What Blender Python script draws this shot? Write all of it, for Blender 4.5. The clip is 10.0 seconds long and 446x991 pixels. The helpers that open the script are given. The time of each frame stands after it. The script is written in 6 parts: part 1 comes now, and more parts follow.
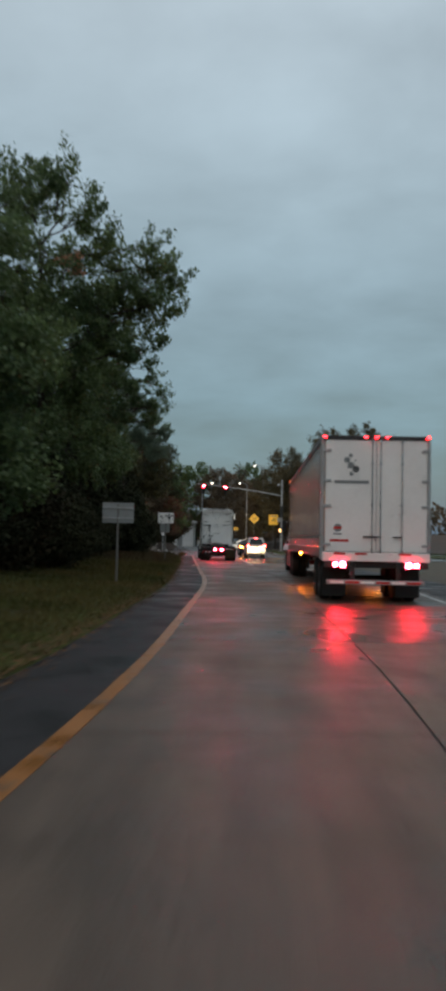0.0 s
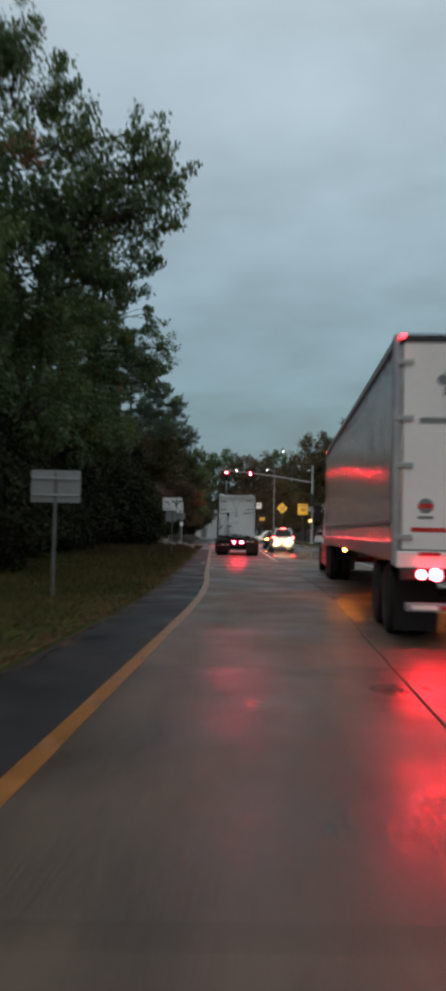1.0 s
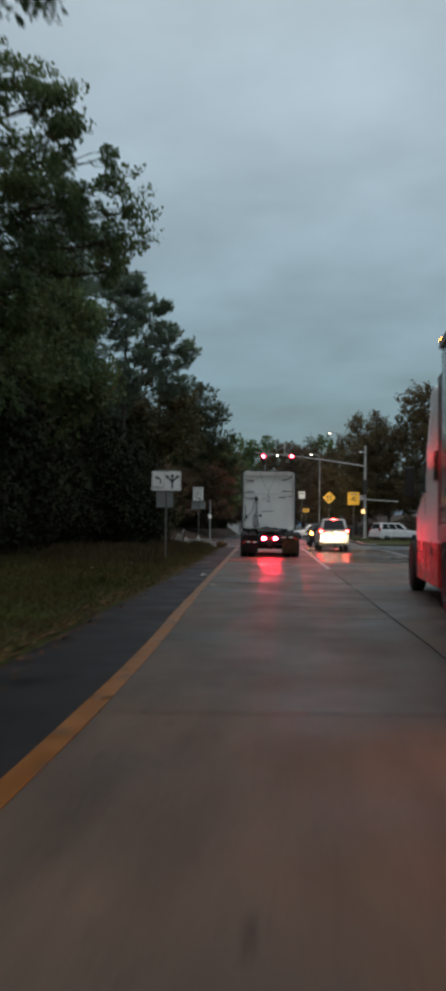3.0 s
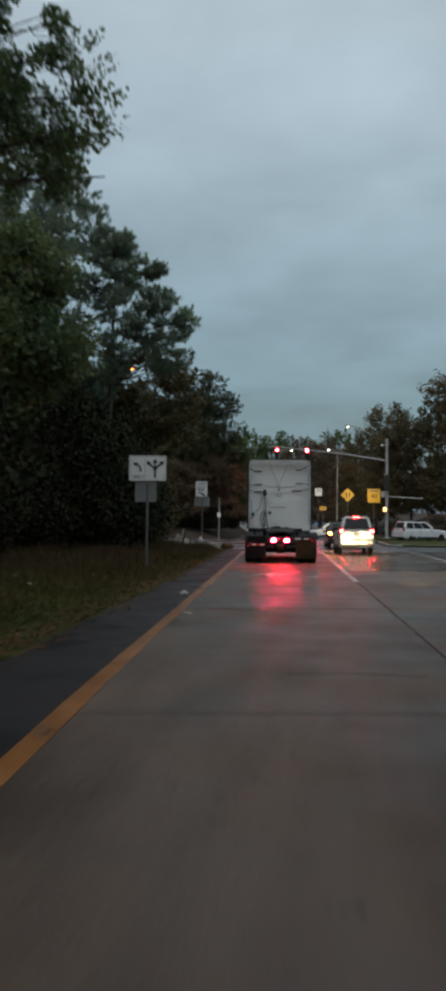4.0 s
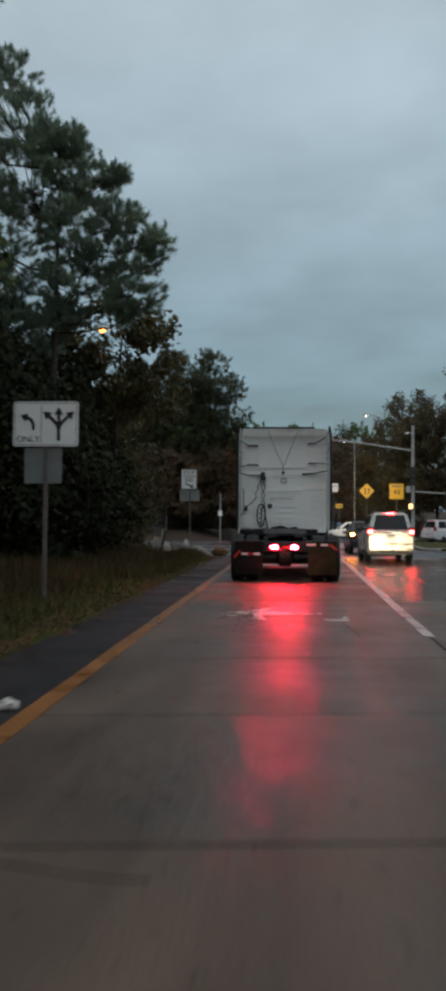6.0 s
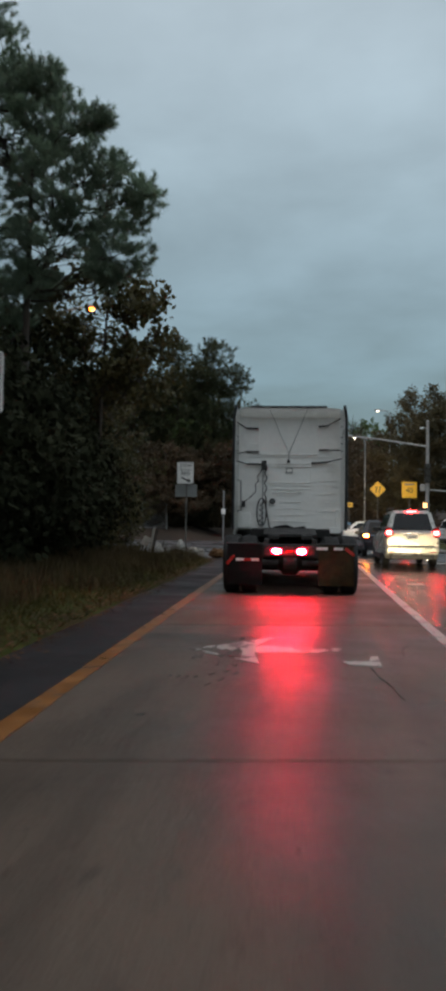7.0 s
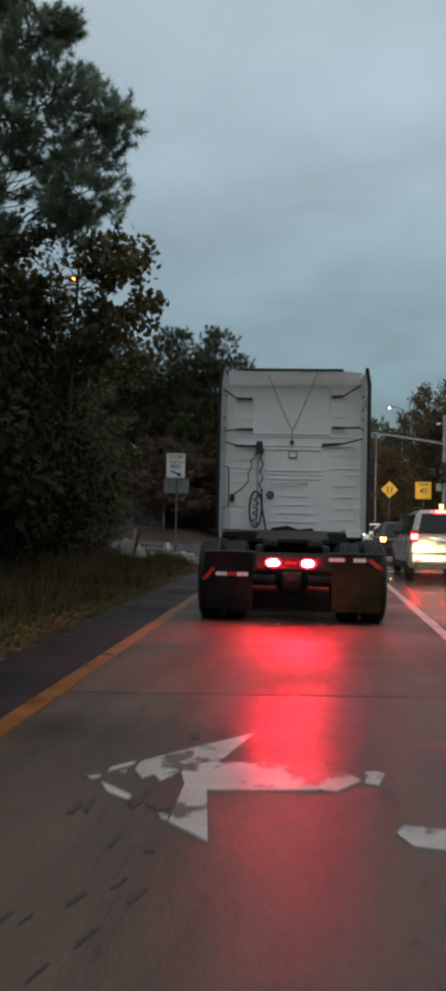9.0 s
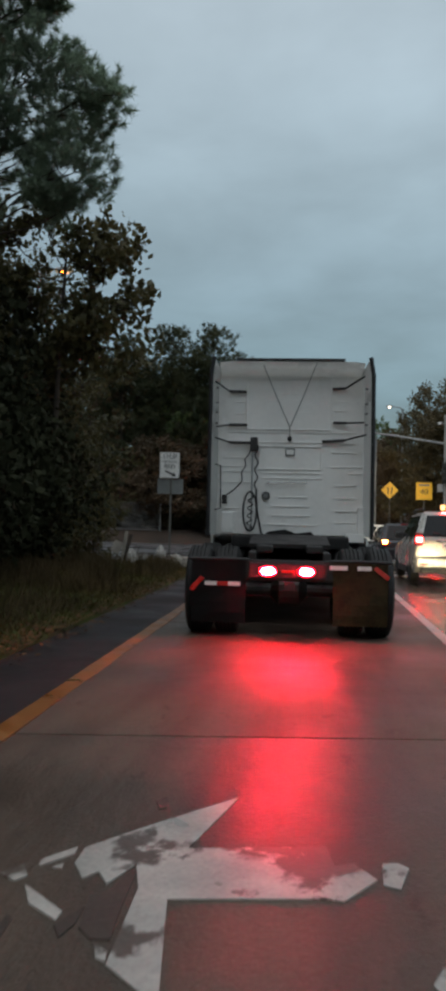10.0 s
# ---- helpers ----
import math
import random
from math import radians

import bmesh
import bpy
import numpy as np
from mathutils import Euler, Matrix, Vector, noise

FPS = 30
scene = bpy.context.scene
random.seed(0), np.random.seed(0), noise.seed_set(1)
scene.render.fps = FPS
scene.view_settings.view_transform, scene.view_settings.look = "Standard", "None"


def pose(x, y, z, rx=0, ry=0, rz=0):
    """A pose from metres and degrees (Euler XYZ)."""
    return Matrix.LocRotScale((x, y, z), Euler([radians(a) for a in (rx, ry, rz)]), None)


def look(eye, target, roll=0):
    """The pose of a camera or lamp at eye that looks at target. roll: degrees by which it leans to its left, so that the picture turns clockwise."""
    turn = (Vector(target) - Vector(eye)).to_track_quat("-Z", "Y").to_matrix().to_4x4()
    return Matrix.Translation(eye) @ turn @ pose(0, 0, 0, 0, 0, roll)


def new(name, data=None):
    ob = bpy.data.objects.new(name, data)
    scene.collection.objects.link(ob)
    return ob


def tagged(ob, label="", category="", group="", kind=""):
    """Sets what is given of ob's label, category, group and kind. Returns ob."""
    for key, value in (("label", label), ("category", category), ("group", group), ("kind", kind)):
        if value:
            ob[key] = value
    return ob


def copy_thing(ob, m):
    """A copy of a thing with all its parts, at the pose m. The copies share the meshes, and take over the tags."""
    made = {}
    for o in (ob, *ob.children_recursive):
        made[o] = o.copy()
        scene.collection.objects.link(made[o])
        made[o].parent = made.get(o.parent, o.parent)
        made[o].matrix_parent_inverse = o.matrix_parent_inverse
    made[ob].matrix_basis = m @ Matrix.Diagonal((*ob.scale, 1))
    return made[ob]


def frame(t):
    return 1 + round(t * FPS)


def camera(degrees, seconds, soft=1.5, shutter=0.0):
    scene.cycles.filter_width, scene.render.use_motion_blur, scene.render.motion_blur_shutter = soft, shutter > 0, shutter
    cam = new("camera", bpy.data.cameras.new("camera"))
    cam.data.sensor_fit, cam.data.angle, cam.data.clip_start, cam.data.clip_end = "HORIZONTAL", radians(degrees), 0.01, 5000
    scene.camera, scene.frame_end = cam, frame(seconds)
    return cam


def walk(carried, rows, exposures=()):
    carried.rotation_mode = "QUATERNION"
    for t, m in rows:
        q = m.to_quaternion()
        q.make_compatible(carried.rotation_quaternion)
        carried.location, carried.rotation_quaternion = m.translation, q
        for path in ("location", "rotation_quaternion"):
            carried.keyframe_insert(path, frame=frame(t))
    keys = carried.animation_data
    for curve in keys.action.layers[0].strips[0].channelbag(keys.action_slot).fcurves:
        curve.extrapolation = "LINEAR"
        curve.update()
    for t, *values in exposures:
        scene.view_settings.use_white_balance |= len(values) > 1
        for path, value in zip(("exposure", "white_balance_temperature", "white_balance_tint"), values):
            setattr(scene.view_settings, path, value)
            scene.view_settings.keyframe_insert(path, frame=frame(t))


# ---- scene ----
cam = camera(31.0, 10.0, soft=4.6, shutter=0.8)
PATH = [
    (0, (1.115, -0.279, 1.476), (1.069, 1.718, 1.586), 1.2),
    (0.5, (1.38, 4.201, 1.41), (1.303, 6.197, 1.511), 0.9),
    (1, (1.451, 8.775, 1.456), (1.333, 10.769, 1.543), 1.2),
    (1.5, (1.572, 12.814, 1.434), (1.415, 14.806, 1.513), 0.9),
    (2, (1.554, 16.636, 1.268), (1.37, 18.626, 1.35), 0.5),
    (2.5, (1.472, 20.125, 1.302), (1.268, 22.113, 1.379), 0.6),
    (4, (1.267, 29.122, 1.299), (1.0, 31.103, 1.37), 0.6),
    (4.5, (1.149, 31.853, 1.285), (0.876, 33.833, 1.36), 0.5),
    (5, (1.059, 34.296, 1.275), (0.779, 36.275, 1.341), 0.5),
    (5.5, (0.976, 36.473, 1.275), (0.687, 38.451, 1.346), 0.4),
    (7, (0.676, 41.908, 1.265), (0.358, 43.882, 1.333), 0.8),
    (7.5, (0.588, 43.205, 1.263), (0.266, 45.177, 1.327), 1.0),
    (8, (0.523, 44.348, 1.271), (0.195, 46.32, 1.337), 1.0),
    (8.5, (0.466, 45.249, 1.302), (0.134, 47.221, 1.366), 1.3),
    (9, (0.43, 45.995, 1.257), (0.094, 47.965, 1.327), 1.3),
    (9.5, (0.395, 46.598, 1.292), (0.059, 48.568, 1.362), 1.3),
    (10, (0.369, 47.018, 1.297), (0.035, 48.989, 1.369), 1.3),
]
walk(cam, [(t, look(eye, target, roll)) for t, eye, target, roll in PATH],
     exposures=((0.0, 0.05), (1.0, 0.09), (2.4, 0.04), (4.0, 0.03), (10.0, 0.03)))

# ---------- sky and sun: overcast dusk ----------
world = bpy.data.worlds.new("overcast_sky")
scene.world = world
world.use_nodes = True
wn, wl = world.node_tree.nodes, world.node_tree.links
wn.clear()
w_out = wn.new("ShaderNodeOutputWorld")
w_add = wn.new("ShaderNodeAddShader")
w_clear = wn.new("ShaderNodeBackground")
w_cloud = wn.new("ShaderNodeBackground")
w_sky = wn.new("ShaderNodeTexSky")
w_sky.sky_type, w_sky.sun_disc = "NISHITA", False
w_sky.sun_elevation, w_sky.sun_rotation = radians(2), radians(200)
w_clear.inputs["Strength"].default_value = 0.05
wl.new(w_sky.outputs[0], w_clear.inputs["Color"])
w_tc = wn.new("ShaderNodeTexCoord")
w_sep = wn.new("ShaderNodeSeparateXYZ")
wl.new(w_tc.outputs["Generated"], w_sep.inputs[0])
w_ramp = wn.new("ShaderNodeValToRGB")
for pos, col in ((0.0, (0.050, 0.132, 0.209)), (0.06, (0.072, 0.166, 0.244)), (0.13, (0.114, 0.208, 0.282)),
                 (0.22, (0.184, 0.276, 0.343)), (0.38, (0.290, 0.378, 0.437)), (0.58, (0.420, 0.502, 0.561)), (0.75, (0.66, 0.74, 0.798)), (1.0, (0.90, 0.97, 1.014))):
    e = w_ramp.color_ramp.elements.new(pos)
    e.color = (*col, 1)
w_ramp.color_ramp.elements.remove(w_ramp.color_ramp.elements[-1])
w_ramp.color_ramp.elements.remove(w_ramp.color_ramp.elements[0])
wl.new(w_sep.outputs[2], w_ramp.inputs[0])
# cloud structure, foreshortened towards the horizon
w_up = wn.new("ShaderNodeMath"); w_up.operation = "ADD"; w_up.inputs[1].default_value = 0.18
wl.new(w_sep.outputs[2], w_up.inputs[0])
w_div = wn.new("ShaderNodeVectorMath"); w_div.operation = "DIVIDE"
w_comb = wn.new("ShaderNodeCombineXYZ")
for k in range(3):
    wl.new(w_up.outputs[0], w_comb.inputs[k])
wl.new(w_tc.outputs["Generated"], w_div.inputs[0])
wl.new(w_comb.outputs[0], w_div.inputs[1])
w_noise = wn.new("ShaderNodeTexNoise")
w_noise.inputs["Scale"].default_value, w_noise.inputs["Detail"].default_value, w_noise.inputs["Distortion"].default_value = 2.4, 5, 0.15
w_noise.inputs["Roughness"].default_value = 0.5
wl.new(w_div.outputs[0], w_noise.inputs["Vector"])
w_map = wn.new("ShaderNodeMapRange")
w_map.inputs["From Min"].default_value, w_map.inputs["From Max"].default_value = 0.3, 0.7
w_map.inputs["To Min"].default_value, w_map.inputs["To Max"].default_value = 0.83, 1.17
wl.new(w_noise.outputs[0], w_map.inputs["Value"])
wl.new(w_ramp.outputs[0], w_cloud.inputs["Color"])
wl.new(w_map.outputs[0], w_cloud.inputs["Strength"])
wl.new(w_clear.outputs[0], w_add.inputs[0])
wl.new(w_cloud.outputs[0], w_add.inputs[1])
wl.new(w_add.outputs[0], w_out.inputs["Surface"])

sun_data = bpy.data.lights.new("sun", "SUN")
sun_data.energy, sun_data.angle, sun_data.color = 0.32, radians(60), (0.93, 0.96, 1.0)
sun = new("sun", sun_data)
sun.matrix_world = look((0, 0, 40), (14, 38, 0))

# ---------- materials ----------


def material(name, base, rough=0.6, metal=0.0, vary=0.25, scale=3.0, fine=40.0, bump=0.0, tint=None, rvary=0.1, island=0.0, spec=0.5, alpha_coat=0.0):
    """Base colour broken up at a coarse and a fine scale, with roughness variation and relief."""
    m = bpy.data.materials.new(name)
    m.use_nodes = True
    n, l = m.node_tree.nodes, m.node_tree.links
    b = n["Principled BSDF"]
    b.inputs["Metallic"].default_value = metal
    b.inputs["Specular IOR Level"].default_value = spec
    b.inputs["Coat Weight"].default_value = alpha_coat
    geo = n.new("ShaderNodeNewGeometry")
    coarse = n.new("ShaderNodeTexNoise")
    coarse.inputs["Scale"].default_value, coarse.inputs["Detail"].default_value = scale, 5
    grain = n.new("ShaderNodeTexNoise")
    grain.inputs["Scale"].default_value, grain.inputs["Detail"].default_value = fine, 3
    l.new(geo.outputs["Position"], coarse.inputs["Vector"])
    l.new(geo.outputs["Position"], grain.inputs["Vector"])
    mixn = n.new("ShaderNodeMath"); mixn.operation = "ADD"
    half = n.new("ShaderNodeMath"); half.operation = "MULTIPLY"; half.inputs[1].default_value = 0.5
    l.new(grain.outputs[0], half.inputs[0])
    l.new(coarse.outputs[0], mixn.inputs[0])
    l.new(half.outputs[0], mixn.inputs[1])
    rng = n.new("ShaderNodeMapRange")
    rng.inputs["From Min"].default_value, rng.inputs["From Max"].default_value = 0.5, 1.0
    l.new(mixn.outputs[0], rng.inputs["Value"])
    mix = n.new("ShaderNodeMix"); mix.data_type = "RGBA"
    low = tuple(c * (1 - vary) for c in base)
    high = tuple(min(1, c * (1 + vary)) for c in base) if tint is None else tint
    mix.inputs["A"].default_value, mix.inputs["B"].default_value = (*low, 1), (*high, 1)
    l.new(rng.outputs[0], mix.inputs["Factor"])
    colour = mix.outputs["Result"]
    if island:
        hsv = n.new("ShaderNodeHueSaturation")
        mr = n.new("ShaderNodeMapRange")
        mr.inputs["To Min"].default_value, mr.inputs["To Max"].default_value = 1 - island, 1 + island
        l.new(geo.outputs["Random Per Island"], mr.inputs["Value"])
        l.new(mr.outputs[0], hsv.inputs["Value"])
        l.new(colour, hsv.inputs["Color"])
        colour = hsv.outputs[0]
    l.new(colour, b.inputs["Base Color"])
    rr = n.new("ShaderNodeMapRange")
    rr.inputs["From Min"].default_value, rr.inputs["From Max"].default_value = 0.3, 0.7
    rr.inputs["To Min"].default_value, rr.inputs["To Max"].default_value = max(0.03, rough - rvary), min(1, rough + rvary)
    l.new(coarse.outputs[0], rr.inputs["Value"])
    l.new(rr.outputs[0], b.inputs["Roughness"])
    if bump:
        bp = n.new("ShaderNodeBump")
        bp.inputs["Strength"].default_value, bp.inputs["Distance"].default_value = bump, 0.01
        l.new(mixn.outputs[0], bp.inputs["Height"])
        l.new(bp.outputs[0], b.inputs["Normal"])
    return m


def leafy(m, share):
    """Lets light pass through the leaf blades as well; share: the light passed to that thrown back."""
    n, l = m.node_tree.nodes, m.node_tree.links
    b = n["Principled BSDF"]
    dim = n.new("ShaderNodeHueSaturation")
    dim.inputs["Value"].default_value = share
    l.new(b.inputs["Base Color"].links[0].from_socket, dim.inputs["Color"])
    tr = n.new("ShaderNodeBsdfTranslucent")
    l.new(dim.outputs[0], tr.inputs["Color"])
    both = n.new("ShaderNodeAddShader")
    l.new(b.outputs[0], both.inputs[0])
    l.new(tr.outputs[0], both.inputs[1])
    l.new(both.outputs[0], n["Material Output"].inputs["Surface"])
    return m


def glow(name, colour, strength):
    m = bpy.data.materials.new(name)
    m.use_nodes = True
    b = m.node_tree.nodes["Principled BSDF"]
    b.inputs["Base Color"].default_value = (*[0.5 * c for c in colour], 1)
    b.inputs["Emission Color"].default_value, b.inputs["Emission Strength"].default_value = (*colour, 1), strength
    b.inputs["Roughness"].default_value = 0.25
    return m


def wet_concrete(name, rough, rvary):
    m = material(name, (0.086, 0.061, 0.045), rough, vary=0.35, scale=0.6, fine=38, bump=0.5, rvary=rvary, spec=0.26)
    n, l = m.node_tree.nodes, m.node_tree.links
    b = n["Principled BSDF"]
    # slab to slab tone, and darker wheel-track staining
    info = n.new("ShaderNodeObjectInfo")
    mr = n.new("ShaderNodeMapRange")
    mr.inputs["To Min"].default_value, mr.inputs["To Max"].default_value = 0.72, 1.18
    l.new(info.outputs["Random"], mr.inputs["Value"])
    stain = n.new("ShaderNodeTexNoise")
    stain.inputs["Scale"].default_value, stain.inputs["Detail"].default_value = 1.0, 7
    geo = n.new("ShaderNodeNewGeometry")
    stretch = n.new("ShaderNodeVectorMath"); stretch.operation = "MULTIPLY"; stretch.inputs[1].default_value = (2.4, 0.35, 1)
    l.new(geo.outputs["Position"], stretch.inputs[0])
    l.new(stretch.outputs[0], stain.inputs["Vector"])
    sr = n.new("ShaderNodeMapRange")
    sr.inputs["From Min"].default_value, sr.inputs["From Max"].default_value = 0.3, 0.62
    sr.inputs["To Min"].default_value, sr.inputs["To Max"].default_value = 0.62, 1.05
    l.new(stain.outputs[0], sr.inputs["Value"])
    mul = n.new("ShaderNodeMath"); mul.operation = "MULTIPLY"
    l.new(mr.outputs[0], mul.inputs[0])
    l.new(sr.outputs[0], mul.inputs[1])
    spot = n.new("ShaderNodeTexNoise")
    spot.inputs["Scale"].default_value, spot.inputs["Detail"].default_value, spot.inputs["Roughness"].default_value = 5.5, 5, 0.65
    streak = n.new("ShaderNodeVectorMath"); streak.operation = "MULTIPLY"; streak.inputs[1].default_value = (1.3, 0.6, 1)
    l.new(geo.outputs["Position"], streak.inputs[0])
    l.new(streak.outputs[0], spot.inputs["Vector"])
    pr = n.new("ShaderNodeMapRange")
    pr.inputs["From Min"].default_value, pr.inputs["From Max"].default_value = 0.60, 0.70
    pr.inputs["To Min"].default_value, pr.inputs["To Max"].default_value = 1.0, 0.5
    l.new(spot.outputs[0], pr.inputs["Value"])
    mul2 = n.new("ShaderNodeMath"); mul2.operation = "MULTIPLY"
    l.new(mul.outputs[0], mul2.inputs[0])
    l.new(pr.outputs[0], mul2.inputs[1])
    mul = mul2
    hsv = n.new("ShaderNodeHueSaturation")
    link = b.inputs["Base Color"].links[0]
    l.new(link.from_socket, hsv.inputs["Color"])
    l.new(mul.outputs[0], hsv.inputs["Value"])
    l.new(hsv.outputs[0], b.inputs["Base Color"])
    # each slab wears and drains a little differently
    wet = n.new("ShaderNodeMapRange")
    wet.inputs["To Min"].default_value, wet.inputs["To Max"].default_value = -0.10, 0.10
    l.new(info.outputs["Random"], wet.inputs["Value"])
    damp = n.new("ShaderNodeMath"); damp.operation = "ADD"; damp.use_clamp = True
    l.new(b.inputs["Roughness"].links[0].from_socket, damp.inputs[0])
    l.new(wet.outputs[0], damp.inputs[1])
    l.new(damp.outputs[0], b.inputs["Roughness"])
    groove = n.new("ShaderNodeTexNoise")
    groove.inputs["Scale"].default_value, groove.inputs["Detail"].default_value = 9.0, 4
    across = n.new("ShaderNodeVectorMath"); across.operation = "MULTIPLY"; across.inputs[1].default_value = (1.3, 0.45, 1)
    l.new(geo.outputs["Position"], across.inputs[0])
    l.new(across.outputs[0], groove.inputs["Vector"])
    uneven = n.new("ShaderNodeBump")
    uneven.inputs["Strength"].default_value, uneven.inputs["Distance"].default_value = 0.7, 0.009
    l.new(groove.outputs[0], uneven.inputs["Height"])
    l.new(b.inputs["Normal"].links[0].from_socket, uneven.inputs["Normal"])
    l.new(uneven.outputs[0], b.inputs["Normal"])
    pits = n.new("ShaderNodeTexNoise")
    pits.inputs["Scale"].default_value, pits.inputs["Detail"].default_value = 75, 3
    l.new(geo.outputs["Position"], pits.inputs["Vector"])
    relief = n.new("ShaderNodeBump")
    relief.inputs["Strength"].default_value, relief.inputs["Distance"].default_value = 0.55, 0.006
    l.new(pits.outputs[0], relief.inputs["Height"])
    l.new(b.inputs["Normal"].links[0].from_socket, relief.inputs["Normal"])
    l.new(relief.outputs[0], b.inputs["Normal"])
    return m


M_CONCRETE = wet_concrete("wet_concrete", 0.47, 0.22)
M_CONCRETE_SMOOTH = wet_concrete("polished_wet_concrete", 0.41, 0.16)
M_CONCRETE_WET = wet_concrete("concrete_under_water", 0.17, 0.08)
M_ASPHALT = material("wet_asphalt", (0.015, 0.014, 0.015), 0.56, vary=0.5, scale=0.9, fine=60, bump=0.8, rvary=0.22, spec=0.17)
M_STREET = material("wet_street", (0.075, 0.078, 0.08), 0.30, vary=0.25, scale=0.5, fine=30, bump=0.2, rvary=0.12)


def worn_paint(name, paint, under, cover, scale):
    """Road paint flaked away in patches that show the surface below."""
    m = material(name, paint, 0.36, vary=0.3, scale=3.5, fine=45, bump=0.3)
    n, l = m.node_tree.nodes, m.node_tree.links
    b = n["Principled BSDF"]
    geo = n.new("ShaderNodeNewGeometry")
    flake = n.new("ShaderNodeTexNoise")
    flake.inputs["Scale"].default_value, flake.inputs["Detail"].default_value, flake.inputs["Roughness"].default_value = scale, 8, 0.68
    l.new(geo.outputs["Position"], flake.inputs["Vector"])
    edge = n.new("ShaderNodeMapRange")
    edge.inputs["From Min"].default_value, edge.inputs["From Max"].default_value = cover, cover + 0.05
    l.new(flake.outputs[0], edge.inputs["Value"])
    mix = n.new("ShaderNodeMix"); mix.data_type = "RGBA"
    l.new(edge.outputs[0], mix.inputs["Factor"])
    l.new(b.inputs["Base Color"].links[0].from_socket, mix.inputs["A"])
    mix.inputs["B"].default_value = (*under, 1)
    l.new(mix.outputs["Result"], b.inputs["Base Color"])
    return m


M_YELLOW = worn_paint("worn_yellow_paint", (0.215, 0.080, 0.014), (0.075, 0.054, 0.038), 0.57, 3.0)
M_WHITEPAINT = worn_paint("worn_white_paint", (0.37, 0.345, 0.315), (0.075, 0.055, 0.043), 0.535, 2.6)
M_DRYGRASS = leafy(material("dry_grass", (0.058, 0.047, 0.025), 0.8, vary=0.4, scale=0.5, fine=8, tint=(0.088, 0.064, 0.033), island=0.4, spec=0.06), 0.15)
M_SOIL = material("grassy_soil", (0.062, 0.042, 0.022), 0.9, vary=0.5, scale=0.9, fine=18, bump=0.8, tint=(0.044, 0.070, 0.012), spec=0.1)
M_GROUND = material("far_ground", (0.055, 0.045, 0.028), 0.95, vary=0.4, scale=0.08, fine=2.0, bump=0.4)
M_BANK = material("leaf_litter_bank", (0.045, 0.027, 0.017), 0.95, vary=0.5, scale=0.6, fine=9, bump=0.8)
M_GRASS = leafy(material("grass", (0.050, 0.064, 0.017), 0.8, vary=0.4, scale=0.3, fine=6, tint=(0.094, 0.069, 0.027), island=0.35, spec=0.06), 0.2)
M_LITTERLEAF = material("fallen_leaves", (0.105, 0.054, 0.024), 0.8, vary=0.4, scale=2, fine=30, island=0.5, spec=0.15)
M_LEAF = leafy(material("dark_green_leaves", (0.052, 0.092, 0.042), 0.6, vary=0.4, scale=0.45, fine=4, tint=(0.088, 0.112, 0.040), island=0.25, spec=0.2), 0.7)
M_LEAF_AUT = leafy(material("turning_leaves", (0.058, 0.060, 0.028), 0.6, vary=0.35, scale=0.4, fine=3, tint=(0.100, 0.084, 0.036), island=0.3, spec=0.2), 0.45)
M_LEAF_BROWN = leafy(material("brown_autumn_leaves", (0.068, 0.054, 0.032), 0.65, vary=0.35, scale=0.2, fine=2, tint=(0.096, 0.060, 0.034), island=0.25, spec=0.25), 0.5)
M_NEEDLE = leafy(material("pine_needles", (0.094, 0.124, 0.084), 0.5, vary=0.4, scale=0.8, fine=5, island=0.25, spec=0.3), 1.0)
M_LEAF_DULL = leafy(material("dull_olive_leaves", (0.062, 0.058, 0.030), 0.65, vary=0.35, scale=0.25, fine=2, tint=(0.096, 0.070, 0.034), island=0.25, spec=0.2), 0.5)
M_LEAF_RUST = leafy(material("rust_brown_leaves", (0.17, 0.085, 0.048), 0.6, vary=0.35, scale=1.0, fine=6, island=0.3, spec=0.2), 1.0)
M_NEEDLE_DARK = leafy(material("dark_pine_needles", (0.044, 0.060, 0.032), 0.55, vary=0.4, scale=0.5, fine=4, tint=(0.064, 0.066, 0.034), island=0.25, spec=0.15), 0.4)
# shrub leaves coloured darker than the crowns, for the shade under the trees
M_SHRUB = material("shaded_undergrowth_leaves", (0.030, 0.034, 0.020), 0.75, vary=0.3, scale=0.5, fine=4, tint=(0.038, 0.040, 0.022), island=0.15, spec=0.04)
M_SHRUB_BROWN = material("shaded_brown_leaves", (0.034, 0.031, 0.020), 0.75, vary=0.3, scale=0.5, fine=4, tint=(0.046, 0.038, 0.022), island=0.15, spec=0.04)
M_BARK = material("bark", (0.055, 0.042, 0.032), 0.9, vary=0.4, scale=4, fine=30, bump=0.9)
M_CABWHITE = material("white_cab_paint", (0.72, 0.72, 0.70), 0.32, vary=0.07, scale=1.4, fine=14, bump=0.02, rvary=0.1)
M_TRAILERWHITE = material("white_door_paint", (0.70, 0.67, 0.64), 0.36, vary=0.06, scale=1.2, fine=12, bump=0.03)
M_ALU = material("trailer_side_skin", (0.46, 0.45, 0.48), 0.055, 0.55, vary=0.14, scale=0.8, fine=9, bump=0.06, rvary=0.03)
n_alu, l_alu = M_ALU.node_tree.nodes, M_ALU.node_tree.links
alu_geo = n_alu.new("ShaderNodeNewGeometry")
alu_map = n_alu.new("ShaderNodeVectorMath"); alu_map.operation = "MULTIPLY"; alu_map.inputs[1].default_value = (1, 1.6, 0.16)
alu_dent = n_alu.new("ShaderNodeTexNoise")
alu_dent.inputs["Scale"].default_value, alu_dent.inputs["Detail"].default_value, alu_dent.inputs["Roughness"].default_value = 5.5, 4, 0.6
